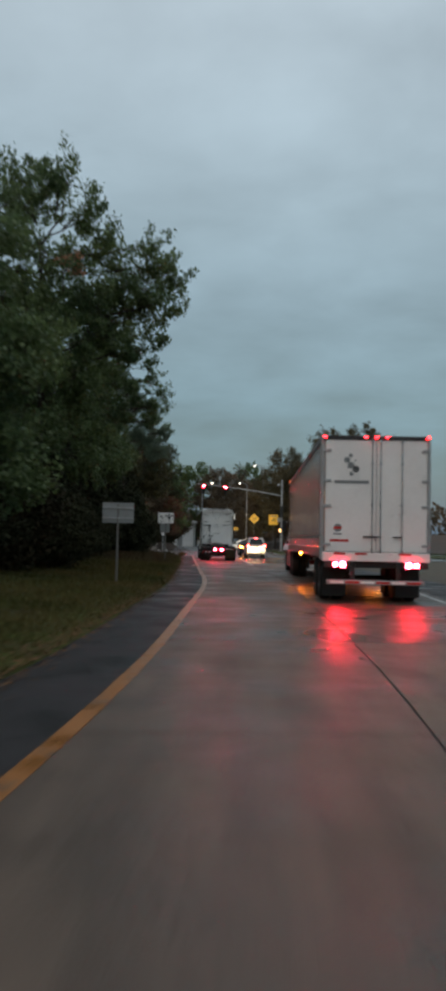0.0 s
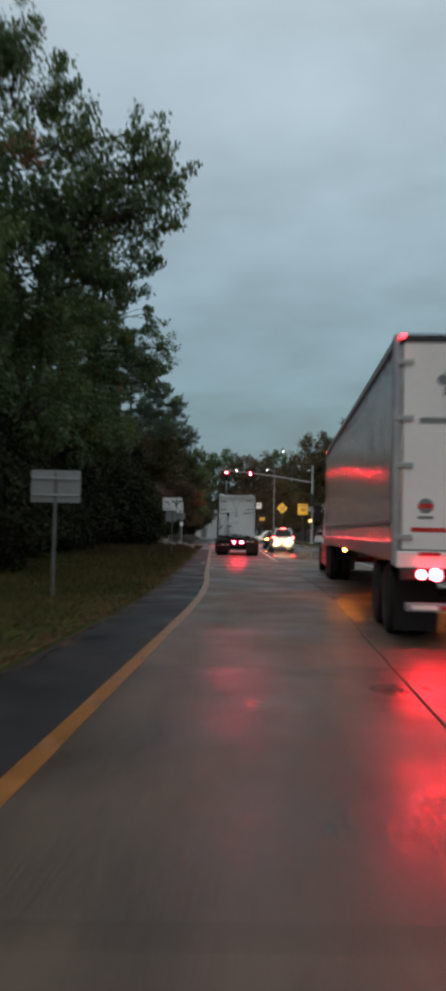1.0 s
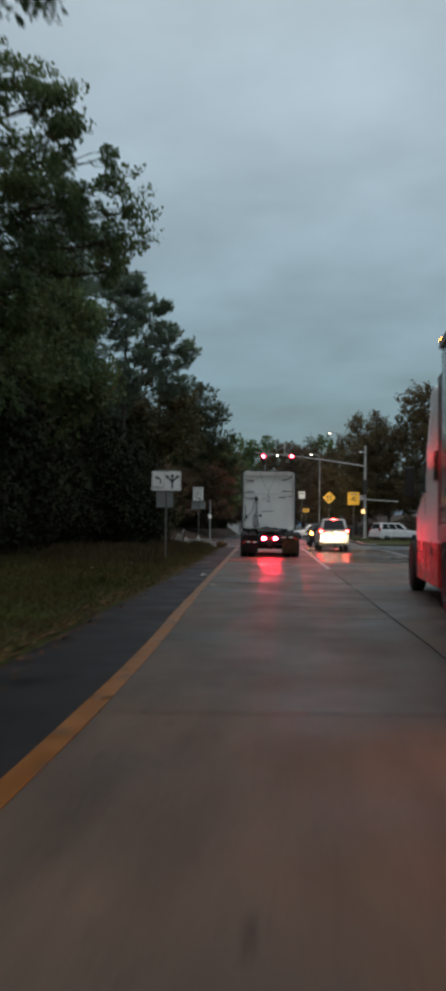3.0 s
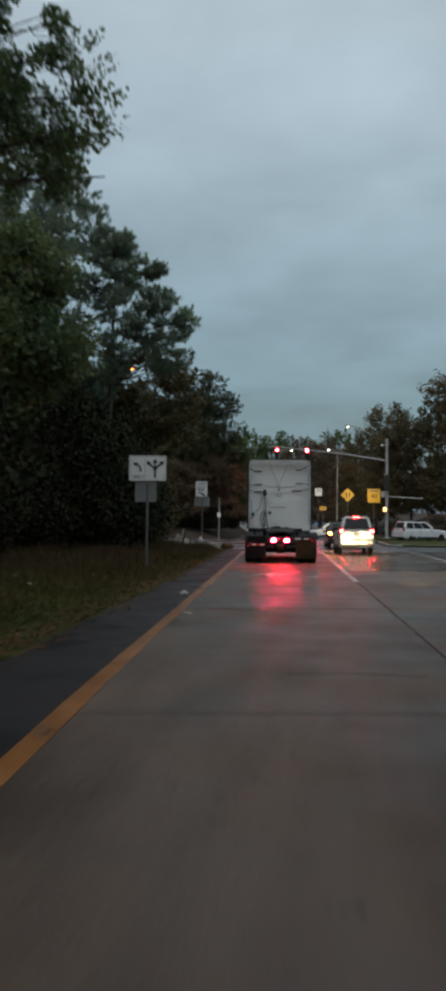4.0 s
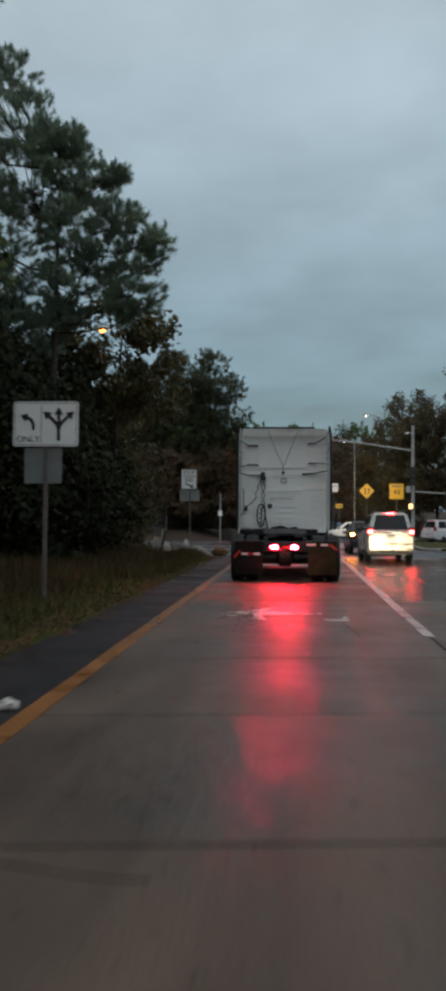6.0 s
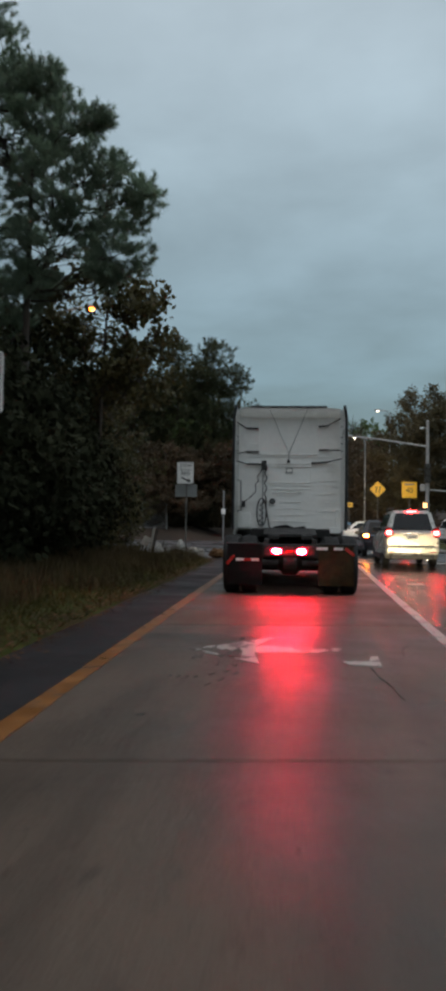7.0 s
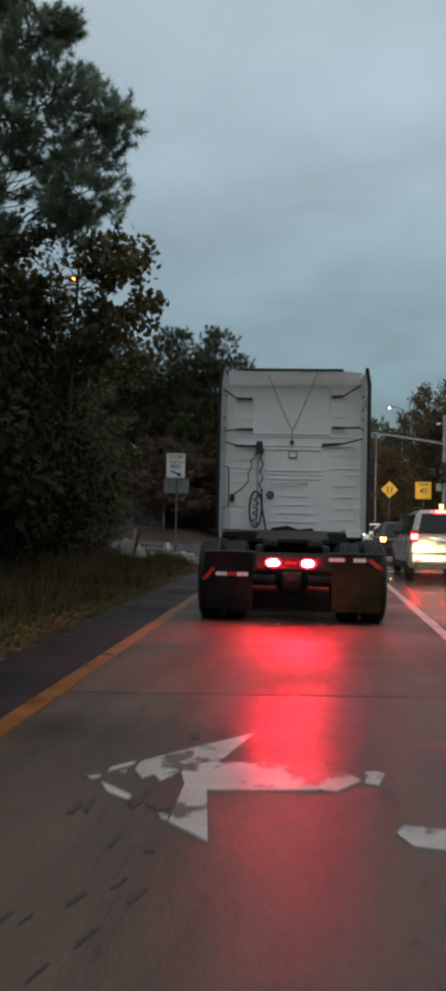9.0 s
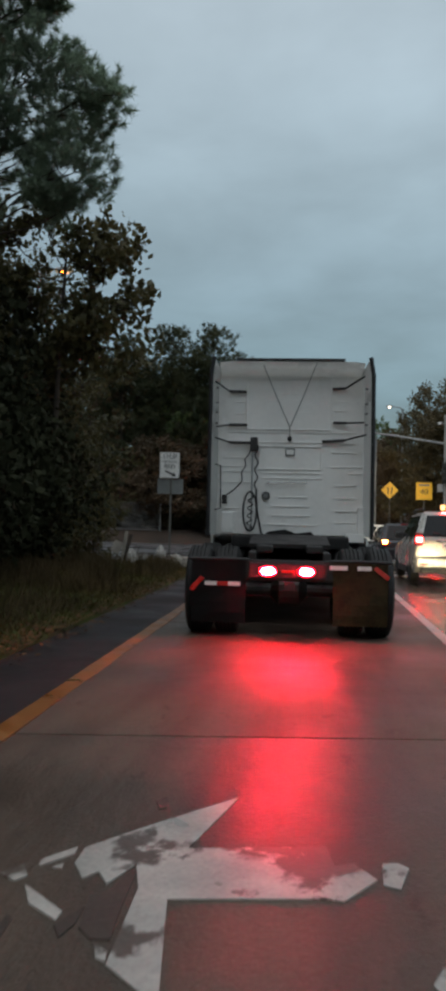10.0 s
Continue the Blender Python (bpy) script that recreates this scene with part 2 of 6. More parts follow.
alu_bump = n_alu.new("ShaderNodeBump")
alu_bump.inputs["Strength"].default_value, alu_bump.inputs["Distance"].default_value = 1.0, 0.022
l_alu.new(alu_geo.outputs["Position"], alu_map.inputs[0])
l_alu.new(alu_map.outputs[0], alu_dent.inputs["Vector"])
l_alu.new(alu_dent.outputs[0], alu_bump.inputs["Height"])
l_alu.new(M_ALU.node_tree.nodes["Principled BSDF"].inputs["Normal"].links[0].from_socket, alu_bump.inputs["Normal"])
l_alu.new(alu_bump.outputs[0], M_ALU.node_tree.nodes["Principled BSDF"].inputs["Normal"])
M_RUBBER = material("tyre_rubber", (0.012, 0.012, 0.012), 0.65, vary=0.3, scale=4, fine=30, bump=0.2, spec=0.3)
# rubber with the yellow headlight glow on the right flap put into its colour
M_RUBBER_LIT = material("yellow_lit_rubber", (0.052, 0.040, 0.016), 0.5, vary=0.5, scale=5, fine=30, bump=0.2, spec=0.3)
M_BLACK = material("black_plastic", (0.014, 0.014, 0.015), 0.5, vary=0.3, scale=4, fine=30)
M_FRAME = material("dirty_black_steel", (0.014, 0.012, 0.012), 0.55, 0.0, vary=0.4, scale=5, fine=40, bump=0.2)
M_CHROME = material("bright_steel", (0.62, 0.62, 0.62), 0.18, 1.0, vary=0.12, scale=6, fine=40)
M_GALV = material("galvanised_steel", (0.30, 0.31, 0.31), 0.5, 0.6, vary=0.2, scale=4, fine=40, bump=0.08)
M_POLE = material("pale_pole", (0.36, 0.35, 0.33), 0.6, 0.1, vary=0.2, scale=3, fine=25, bump=0.1)
M_POST = material("weathered_sign_post", (0.13, 0.125, 0.115), 0.6, 0.2, vary=0.3, scale=5, fine=40, bump=0.15)
M_SIGNBACK = material("bare_sign_back", (0.22, 0.23, 0.23), 0.5, 0.3, vary=0.14, scale=4, fine=30)
M_SIGNWHITE = material("white_sign_sheeting", (0.80, 0.79, 0.77), 0.4, vary=0.05, scale=4, fine=30)
M_SIGNYELLOW = material("yellow_sign_sheeting", (0.86, 0.46, 0.015), 0.4, vary=0.06, scale=4, fine=30)
M_SIGNBLACK = material("black_legend", (0.012, 0.012, 0.012), 0.5, vary=0.2)
M_TAPE_RED = material("red_reflective_tape", (0.45, 0.02, 0.015), 0.3, vary=0.1)
M_TAPE_WHITE = material("white_reflective_tape", (0.75, 0.73, 0.70), 0.3, vary=0.1)
M_GREY = material("grey_print", (0.16, 0.17, 0.17), 0.45, vary=0.15)
M_DARKGREEN = material("dark_logo_print", (0.05, 0.055, 0.055), 0.45, vary=0.15)
M_SILVER = material("silver_car_paint", (0.40, 0.39, 0.36), 0.28, 0.4, vary=0.06, scale=2, fine=20)
M_WHITECAR = material("white_car_paint", (0.65, 0.65, 0.65), 0.25, vary=0.05, scale=2, fine=20)
M_DARKCAR = material("dark_car_paint", (0.020, 0.022, 0.028), 0.18, vary=0.2, scale=2, fine=20)
M_GLASS = material("dark_car_glass", (0.006, 0.007, 0.008), 0.06, vary=0.2, scale=2, fine=8, rvary=0.03, spec=0.25)
M_CARDBOARD = material("wet_pale_board", (0.34, 0.31, 0.27), 0.7, vary=0.3, scale=5, fine=30, bump=0.2)
M_WOODDARK = material("dark_wet_wood", (0.045, 0.034, 0.026), 0.7, vary=0.3, scale=5, fine=30, bump=0.3)
M_PLASTICBAG = material("white_litter", (0.46, 0.44, 0.41), 0.55, vary=0.3, scale=8, fine=60)
M_REDLENS = material("red_lens", (0.28, 0.01, 0.01), 0.15, vary=0.1)
M_SIGNALBODY = material("signal_housing", (0.03, 0.028, 0.022), 0.5, vary=0.2)
M_KERB = material("kerb_concrete", (0.26, 0.25, 0.23), 0.6, vary=0.25, scale=2, fine=30, bump=0.2)
M_SEAL = material("tar_sealed_crack", (0.048, 0.038, 0.031), 0.55, vary=0.3, scale=6, fine=50, bump=0.3, spec=0.3)
M_HALL = material("pale_cladding", (0.50, 0.50, 0.49), 0.6, vary=0.12, scale=0.8, fine=8, bump=0.1)
G_BRAKE = glow("brake_lamp", (1.0, 0.014, 0.036), 1950)
# yellow-white glare of the brake lamps, made as a glowing disc
G_GLARECORE = glow("brake_glare_core", (1.0, 0.72, 0.30), 9)
G_TAIL = glow("trailer_tail_lamp", (1.0, 0.018, 0.032), 380)
# red halo round the brake lamps, imitated by a weakly glowing rim
G_BLOOM = glow("red_bloom", (1.0, 0.012, 0.03), 3)
G_BRAKE_FAR = glow("brake_lamp_car", (1.0, 0.016, 0.016), 120)
G_MARKER = glow("red_marker_lamp", (1.0, 0.008, 0.012), 60)
G_AMBER = glow("amber_lamp", (1.0, 0.22, 0.010), 420)
G_INDICATOR = glow("indicator_lamp", (1.0, 0.20, 0.02), 130)
G_SIGNALRED = glow("red_signal_lens", (1.0, 0.004, 0.008), 110)
G_SIGNALCORE = glow("red_signal_core", (1.0, 0.008, 0.014), 3400)
G_STREET = glow("white_street_lamp", (1.0, 0.86, 0.66), 9)
G_SODIUM = glow("sodium_street_lamp", (1.0, 0.13, 0.010), 24)
G_HEAD = glow("head_lamp", (1.0, 0.88, 0.66), 60)

# ---------- mesh helpers ----------


def part(name, bm, mat, parent=None, label="", smooth=False):
    me = bpy.data.meshes.new(name)
    bm.to_mesh(me)
    bm.free()
    me.materials.append(mat)
    if smooth:
        me.shade_smooth()
    ob = new(name, me)
    ob.parent = parent
    return tagged(ob, label)


def thing(name, m, label, category, group="", kind=""):
    ob = new(name)
    ob.matrix_world = m
    return tagged(ob, label, category, group, kind)


def box(x0, x1, y0, y1, z0, z1, bevel=0.0, bm=None, m=None):
    """A box between two corners, its edges rounded by bevel."""
    b = bmesh.new()
    bmesh.ops.create_cube(b, size=1)
    for v in b.verts:
        v.co = Vector(((x0 + x1) / 2 + v.co.x * (x1 - x0), (y0 + y1) / 2 + v.co.y * (y1 - y0), (z0 + z1) / 2 + v.co.z * (z1 - z0)))
    if bevel:
        bmesh.ops.bevel(b, geom=b.edges[:], offset=bevel, segments=2, affect="EDGES", profile=0.6)
    if m is not None:
        b.transform(m)
    if bm is None:
        return b
    return merge(bm, b)


def merge(bm, other):
    me = bpy.data.meshes.new("tmp")
    other.to_mesh(me)
    other.free()
    bm.from_mesh(me)
    bpy.data.meshes.remove(me)
    return bm


def rod(points, radius, sides=8, bm=None, taper=None):
    """A round bar along a line of points."""
    bm = bm or bmesh.new()
    pts = [Vector(p) for p in points]
    rings = []
    for i, p in enumerate(pts):
        d = (pts[min(i + 1, len(pts) - 1)] - pts[max(i - 1, 0)]).normalized()
        a = d.orthogonal().normalized() if abs(d.z) < 0.95 else (Vector((1, 0, 0)) - d * d.x).normalized()
        if rings and abs(a.dot(last)) < 0.999:
            a = (last - d * last.dot(d)).normalized()
        last = a
        b = d.cross(a)
        r = radius if taper is None else radius + (taper - radius) * i / (len(pts) - 1)
        rings.append([bm.verts.new(p + (a * math.cos(k * math.tau / sides) + b * math.sin(k * math.tau / sides)) * r) for k in range(sides)])
    for r0, r1 in zip(rings, rings[1:]):
        for k in range(sides):
            bm.faces.new((r0[k], r0[(k + 1) % sides], r1[(k + 1) % sides], r1[k]))
    bm.faces.new(rings[0][::-1])
    bm.faces.new(rings[-1])
    return bm


def lathe(profile, sides=32, axis="x", at=(0, 0, 0), bm=None):
    """Turns a profile of (along, radius) about an axis."""
    bm = bm or bmesh.new()
    rings = []
    for s, r in profile:
        ring = []
        for k in range(sides):
            c, d = math.cos(k * math.tau / sides) * r, math.sin(k * math.tau / sides) * r
            co = {"x": (s, c, d), "y": (c, s, d), "z": (c, d, s)}[axis]
            ring.append(bm.verts.new(Vector(co) + Vector(at)))
        rings.append(ring)
    for r0, r1 in zip(rings, rings[1:]):
        for k in range(sides):
            bm.faces.new((r0[k], r0[(k + 1) % sides], r1[(k + 1) % sides], r1[k]))
    bm.faces.new(rings[0])
    bm.faces.new(rings[-1][::-1])
    bmesh.ops.recalc_face_normals(bm, faces=bm.faces[:])
    return bm


def slab_from(outline, z0, z1, bm=None):
    """A flat plate with the given outline between two heights."""
    bm = bm or bmesh.new()
    lo = [bm.verts.new((x, y, z0)) for x, y in outline]
    hi = [bm.verts.new((x, y, z1)) for x, y in outline]
    n = len(outline)
    bm.faces.new(lo[::-1])
    bm.faces.new(hi)
    for k in range(n):
        bm.faces.new((lo[k], lo[(k + 1) % n], hi[(k + 1) % n], hi[k]))
    bmesh.ops.recalc_face_normals(bm, faces=bm.faces[:])
    return bm


def plate_xz(outline, y0, y1, bm=None):
    """An upright plate with an outline in x and z."""
    b = slab_from(outline, y0, y1)
    b.transform(Matrix(((1, 0, 0, 0), (0, 0, 1, 0), (0, 1, 0, 0), (0, 0, 0, 1))))
    bmesh.ops.recalc_face_normals(b, faces=b.faces[:])
    return b if bm is None else merge(bm, b)


def disc_xz(x, z, r, y0, y1, sides=16):
    return plate_xz([(x + r * math.cos(k * math.tau / sides), z + r * math.sin(k * math.tau / sides)) for k in range(sides)], y0, y1)


def quick_mesh(name, verts, faces_n, per, mat, parent=None, label=""):
    """A mesh of many separate faces with the same number of corners, from a numpy array of corners."""
    me = bpy.data.meshes.new(name)
    verts = np.ascontiguousarray(verts, dtype=np.float32).reshape(-1, 3)
    me.vertices.add(len(verts))
    me.vertices.foreach_set("co", verts.ravel())
    me.loops.add(len(verts))
    me.loops.foreach_set("vertex_index", np.arange(len(verts), dtype=np.int32))
    me.polygons.add(faces_n)
    me.polygons.foreach_set("loop_start", np.arange(0, len(verts), per, dtype=np.int32))
    me.update(calc_edges=True)
    me.materials.append(mat)
    ob = new(name, me)
    ob.parent = parent
    return tagged(ob, label)

# ---------- the plan of the road ----------


def yellow_x(y):
    """The yellow edge line's x at a distance y along the ramp."""
    if y < 12.5:
        return 0.03 - 0.004 * (12.5 - y) ** 2
    if y < 22:
        return 0.03
    if y < 35:
        return 0.03 - 0.00348 * (y - 22) ** 2
    return -0.5588 - 0.0705 * (y - 35)


def lane_w(y):
    return 2.78 + 0.02 * (min(max(y, 20), 66) - 20)


def shoulder_w(y):
    """Width of the asphalt between the yellow line and the grass, narrowing towards the junction."""
    f = min(1, max(0, (y - 26) / 22))
    return 1.22 - 0.26 * f * f * (3 - 2 * f)


def verge_height(u, y):
    """Height of the grass u metres left of the shoulder."""
    rise = 0.03 + 0.055 * min(u, 6.5) + 0.02 * max(0, u - 6.5)
    return rise * (1 if y < 62 else max(0.25, 1 - (y - 62) / 16)) + 0.05 * noise.noise((u * 0.7, y * 0.5, 0)) * min(1, u)


# the one sheet of ground, to the horizon
bm = bmesh.new()
bmesh.ops.create_grid(bm, x_segments=24, y_segments=24, size=2500)
for v in bm.verts:
    v.co.z = -0.06
tagged(part("ground", bm, M_GROUND), "brown grassy ground reaching the horizon", "ground", kind="structure")

# asphalt bed under the slabs and the shoulder
bm = bmesh.new()
rows = []
for i in range(75):
    y = -40 + i * 1.5
    x0 = yellow_x(y)
    rows.append([bm.verts.new((x0 + d, y, z)) for d, z in ((-1.42, -0.02), (-1.30, -0.012), (-0.2, -0.012), (7.6, -0.022), (9.2, -0.035))])
for a, b in zip(rows, rows[1:]):
    for k in range(4):
        bm.faces.new((a[k], a[k + 1], b[k + 1], b[k]))
road = tagged(part("road", bm, M_ASPHALT), "wet ramp of concrete slabs with dark asphalt shoulder", "road", kind="structure")

# cross street and the road beyond it
bm = slab_from([(-90, 71.5), (-5, 70.6), (9, 71), (60, 74), (60, 79), (4.6, 80), (4.4, 96.5), (60, 98), (60, 113), (3.2, 114), (-2, 160), (-9, 240), (-17, 240), (-12, 160), (-7.2, 99), (-90, 97)], -0.05, -0.016)
tagged(part("street", bm, M_STREET), "wet grey cross street at the junction", "road", kind="structure")

# verge beside the shoulder
bm = bmesh.new()
rows = []
US = [0, 0.12, 0.3, 0.6, 1, 1.5, 2.1, 2.8, 3.6, 4.6, 6, 8, 11, 15, 22]
for i in range(116):
    y = -42 + i
    row = []
    for u in US:
        end = 72.6 - (0 if u > 5 else 5 - math.sqrt(max(0, 25 - (5 - u) ** 2)))
        yy = min(y, end)
        x = yellow_x(yy) - shoulder_w(yy) - u - 0.05 * noise.noise((0, yy * 1.3, 3)) * (1 if u < 0.2 else 0)
        row.append(bm.verts.new((x, yy, (verge_height(u, yy) if u else -0.025) if y <= end else -0.03)))
    rows.append(row)
for a, b in zip(rows, rows[1:]):
    for k in range(len(US) - 1):
        if (a[k].co - b[k].co).length > 0.02 or (a[k + 1].co - b[k + 1].co).length > 0.02:
            bm.faces.new((a[k + 1], a[k], b[k], b[k + 1]))
bmesh.ops.remove_doubles(bm, verts=bm.verts[:], dist=0.001)
tagged(part("verge", bm, M_SOIL, smooth=True), "rough grass verge rising from the shoulder to the trees", "verge", kind="structure")

# bank across the junction, and the corner of grass in front of the mast
bm = bmesh.new()
rows = []
for i in range(17):
    rows.append([])
    for k in range(30):
        x, y = -8.0 - 0.1 * i - k * 3.2, 97.2 + i * 2.6 + 0.02 * k
        z = -0.03 + 0.85 * min(1, i / 1.2) + 0.22 * max(0, i - 1) * min(1, 0.3 + k * 0.14) + 0.15 * noise.noise((x * 0.2, y * 0.2, 0))
        rows[-1].append(bm.verts.new((x, y, z if k else -0.03)))
for a, b in zip(rows, rows[1:]):
    for k in range(29):
        bm.faces.new((a[k + 1], a[k], b[k], b[k + 1]))
tagged(part("bank", bm, M_BANK, smooth=True), "earth bank covered in brown leaves beyond the street", "bank", kind="structure")
isl = [(4.9, 81.2), (5.6, 80.4), (26, 79.6), (26, 96.8), (5.2, 95.8), (4.7, 95)]
tagged(part("island", slab_from([(x + (0.15 if x < 10 else 0), y) for x, y in isl], -0.05, 0.11), M_SOIL), "brown grass corner with a kerb at the junction", "verge", kind="structure")
bm = rod([(4.95, 95.0, 0.04), (4.95, 81.3, 0.04), (5.6, 80.5, 0.04), (26, 79.7, 0.04)], 0.085, 6)
tagged(part("kerb", bm, M_KERB), "pale concrete kerb round the grass corner", "kerb", kind="structure")
far_isl = [(5.2, 103), (12, 104), (40, 113.6), (4.4, 113.4)]
tagged(part("mast_island", slab_from(far_isl, -0.05, 0.10), M_SOIL), "brown grass island under the signal mast", "verge", kind="structure")
bm = bmesh.new()
rows = []
for i in range(12):
    rows.append([])
    for k in range(16):
        y = 115.2 + i * 3.6
        x = 3.4 - 0.135 * (y - 115) + k * 4.4
        rows[-1].append(bm.verts.new((x, y, 0.1 + 0.10 * max(0, i - 1) ** 1.5 * min(1, k / 2) + 0.1 * noise.noise((x * 0.2, y * 0.2, 4)) if k else -0.03)))
for a, b in zip(rows, rows[1:]):
    for k in range(15):
        bm.faces.new((a[k], a[k + 1], b[k + 1], b[k]))
tagged(part("far_bank", bm, M_BANK, smooth=True), "brown leaf-strewn bank beside the far road", "bank", kind="structure")

# painted lines
def stripe(name, off, width, y0, y1, mat, label, wob=0.0):
    bm = bmesh.new()
    prev = None
    n = max(2, int((y1 - y0) / 0.8))
    for i in range(n + 1):
        y = y0 + (y1 - y0) * i / n
        x = yellow_x(y) + (off if not callable(off) else off(y))
        w = width * (1 + wob * noise.noise((y * 2, 5, 0)))
        ring = [bm.verts.new((x - w / 2, y, -0.01)), bm.verts.new((x - w / 2, y, 0.0045)), bm.verts.new((x + w / 2, y, 0.0045)), bm.verts.new((x + w / 2, y, -0.01))]
        if prev:
            for k in range(3):
                bm.faces.new((prev[k], prev[k + 1], ring[k + 1], ring[k]))
        prev = ring
    return tagged(part(name, bm, mat), label, "road marking", kind="structure")


stripe("yellow_line", -0.02, 0.155, -40, 70, M_YELLOW, "worn yellow edge line along the shoulder", 0.25)
stripe("lane_line", lambda y: lane_w(y) - 0.02, 0.13, 48.0, 69.5, M_WHITEPAINT, "solid white line between the two lanes", 0.2)
stripe("edge_line", lambda y: 2 * lane_w(y) + 0.7, 0.13, -40, 69, M_WHITEPAINT, "white edge line beyond the second lane", 0.2)
bm = slab_from([(-2.7, 69.2), (4.4, 69.7), (4.4, 70.2), (-2.7, 69.7)], -0.015, 0.0045)
tagged(part("stop_line", bm, M_WHITEPAINT), "worn white stop line at the junction", "road marking", kind="structure")

bm = slab_from([(-60, 94.6), (-10.6, 94.6), (-10.6, 94.75), (-60, 94.75)], -0.03, -0.011)
tagged(part("street_line", bm, M_WHITEPAINT), "white edge line on the wet cross street", "road marking", kind="structure")

# worn left-turn arrow: head, shaft and the foot of its stem
bm = slab_from([(-0.68, 50.13), (-0.45, 50.47), (-0.17, 50.85), (-0.28, 50.21), (0.26, 50.35), (0.30, 50.17), (0.37, 50.21), (0.46, 50.08), (0.34, 49.88), (0.28, 49.89), (-0.26, 49.77), (-0.14, 49.16), (-0.34, 49.33), (-0.38, 49.83), (-0.44, 50.02), (-0.50, 49.84), (-0.56, 49.93), (-0.60, 49.86), (-0.67, 49.98)], -0.005, 0.0045)
bmesh.ops.triangulate(bm, faces=bm.faces[:])
turn_arrow = tagged(part("turn_arrow", bm, M_WHITEPAINT), "worn white turn arrow painted on the lane", "road marking", kind="structure")
for flake in ([(-0.81, 49.98), (-0.71, 50.13), (-0.70, 50.06), (-0.79, 49.93)], [(-0.91, 49.84), (-0.85, 49.93), (-0.80, 49.84), (-0.83, 49.79)], [(-0.78, 49.77), (-0.70, 49.71), (-0.58, 49.61), (-0.58, 49.55), (-0.71, 49.64)],
              [(0.48, 50.23), (0.54, 50.25), (0.58, 50.21), (0.54, 50.02), (0.48, 50.04)], [(-0.42, 49.45), (-0.36, 49.40), (-0.345, 49.345), (-0.38, 49.36)], [(-0.74, 49.93), (-0.71, 49.97), (-0.70, 49.92)]):
    part("paint_flake", slab_from(flake, -0.005, 0.0045), M_WHITEPAINT, turn_arrow)
bm = slab_from([(0.60, 49.42), (0.66, 49.30), (0.95, 49.26), (0.93, 49.82), (0.86, 49.80), (0.84, 49.50), (0.64, 49.52)], -0.005, 0.0045)
bmesh.ops.triangulate(bm, faces=bm.faces[:])
tagged(part("arrow_stem", bm, M_WHITEPAINT), "remains of a worn white arrow stem", "road marking", kind="structure")

# ---------- trees ----------


def rand_dirs(rng, n):
    d = rng.normal(size=(n, 3))
    return d / np.linalg.norm(d, axis=1)[:, None]


def leaf_quads(rng, centres, size, droop=0.0, wide=0.7):
    n = len(centres)
    u = rand_dirs(rng, n)
    u[:, 2] -= droop
    u /= np.linalg.norm(u, axis=1)[:, None]
    v = np.cross(u, rand_dirs(rng, n))
    v /= np.linalg.norm(v, axis=1)[:, None] + 1e-6
    s = size * rng.uniform(0.6, 1.3, (n, 1))
    a, b = u * s, v * s * wide
    return np.stack([centres - a, centres - b * 1.0 + a * 0.15, centres + a, centres + b + a * 0.15], axis=1)


def needle_tufts(rng, centres, aims, length, per, w):
    """Bottle-brush shoots: needles set along a short shoot and fanning off it."""
    n = len(centres)
    aim = np.repeat(aims, per, axis=0)
    c = np.repeat(centres, per, axis=0) + aim * rng.uniform(-0.08, 0.12, (n * per, 1))
    d = aim * 0.5 + rng.normal(scale=0.6, size=(n * per, 3))
    d /= np.linalg.norm(d, axis=1)[:, None]
    side = np.cross(d, rand_dirs(rng, n * per))
    side /= np.linalg.norm(side, axis=1)[:, None] + 1e-6
    L = length * rng.uniform(0.6, 0.85, (n * per, 1))
    return np.stack([c - side * w, c + side * w, c + d * L], axis=1)


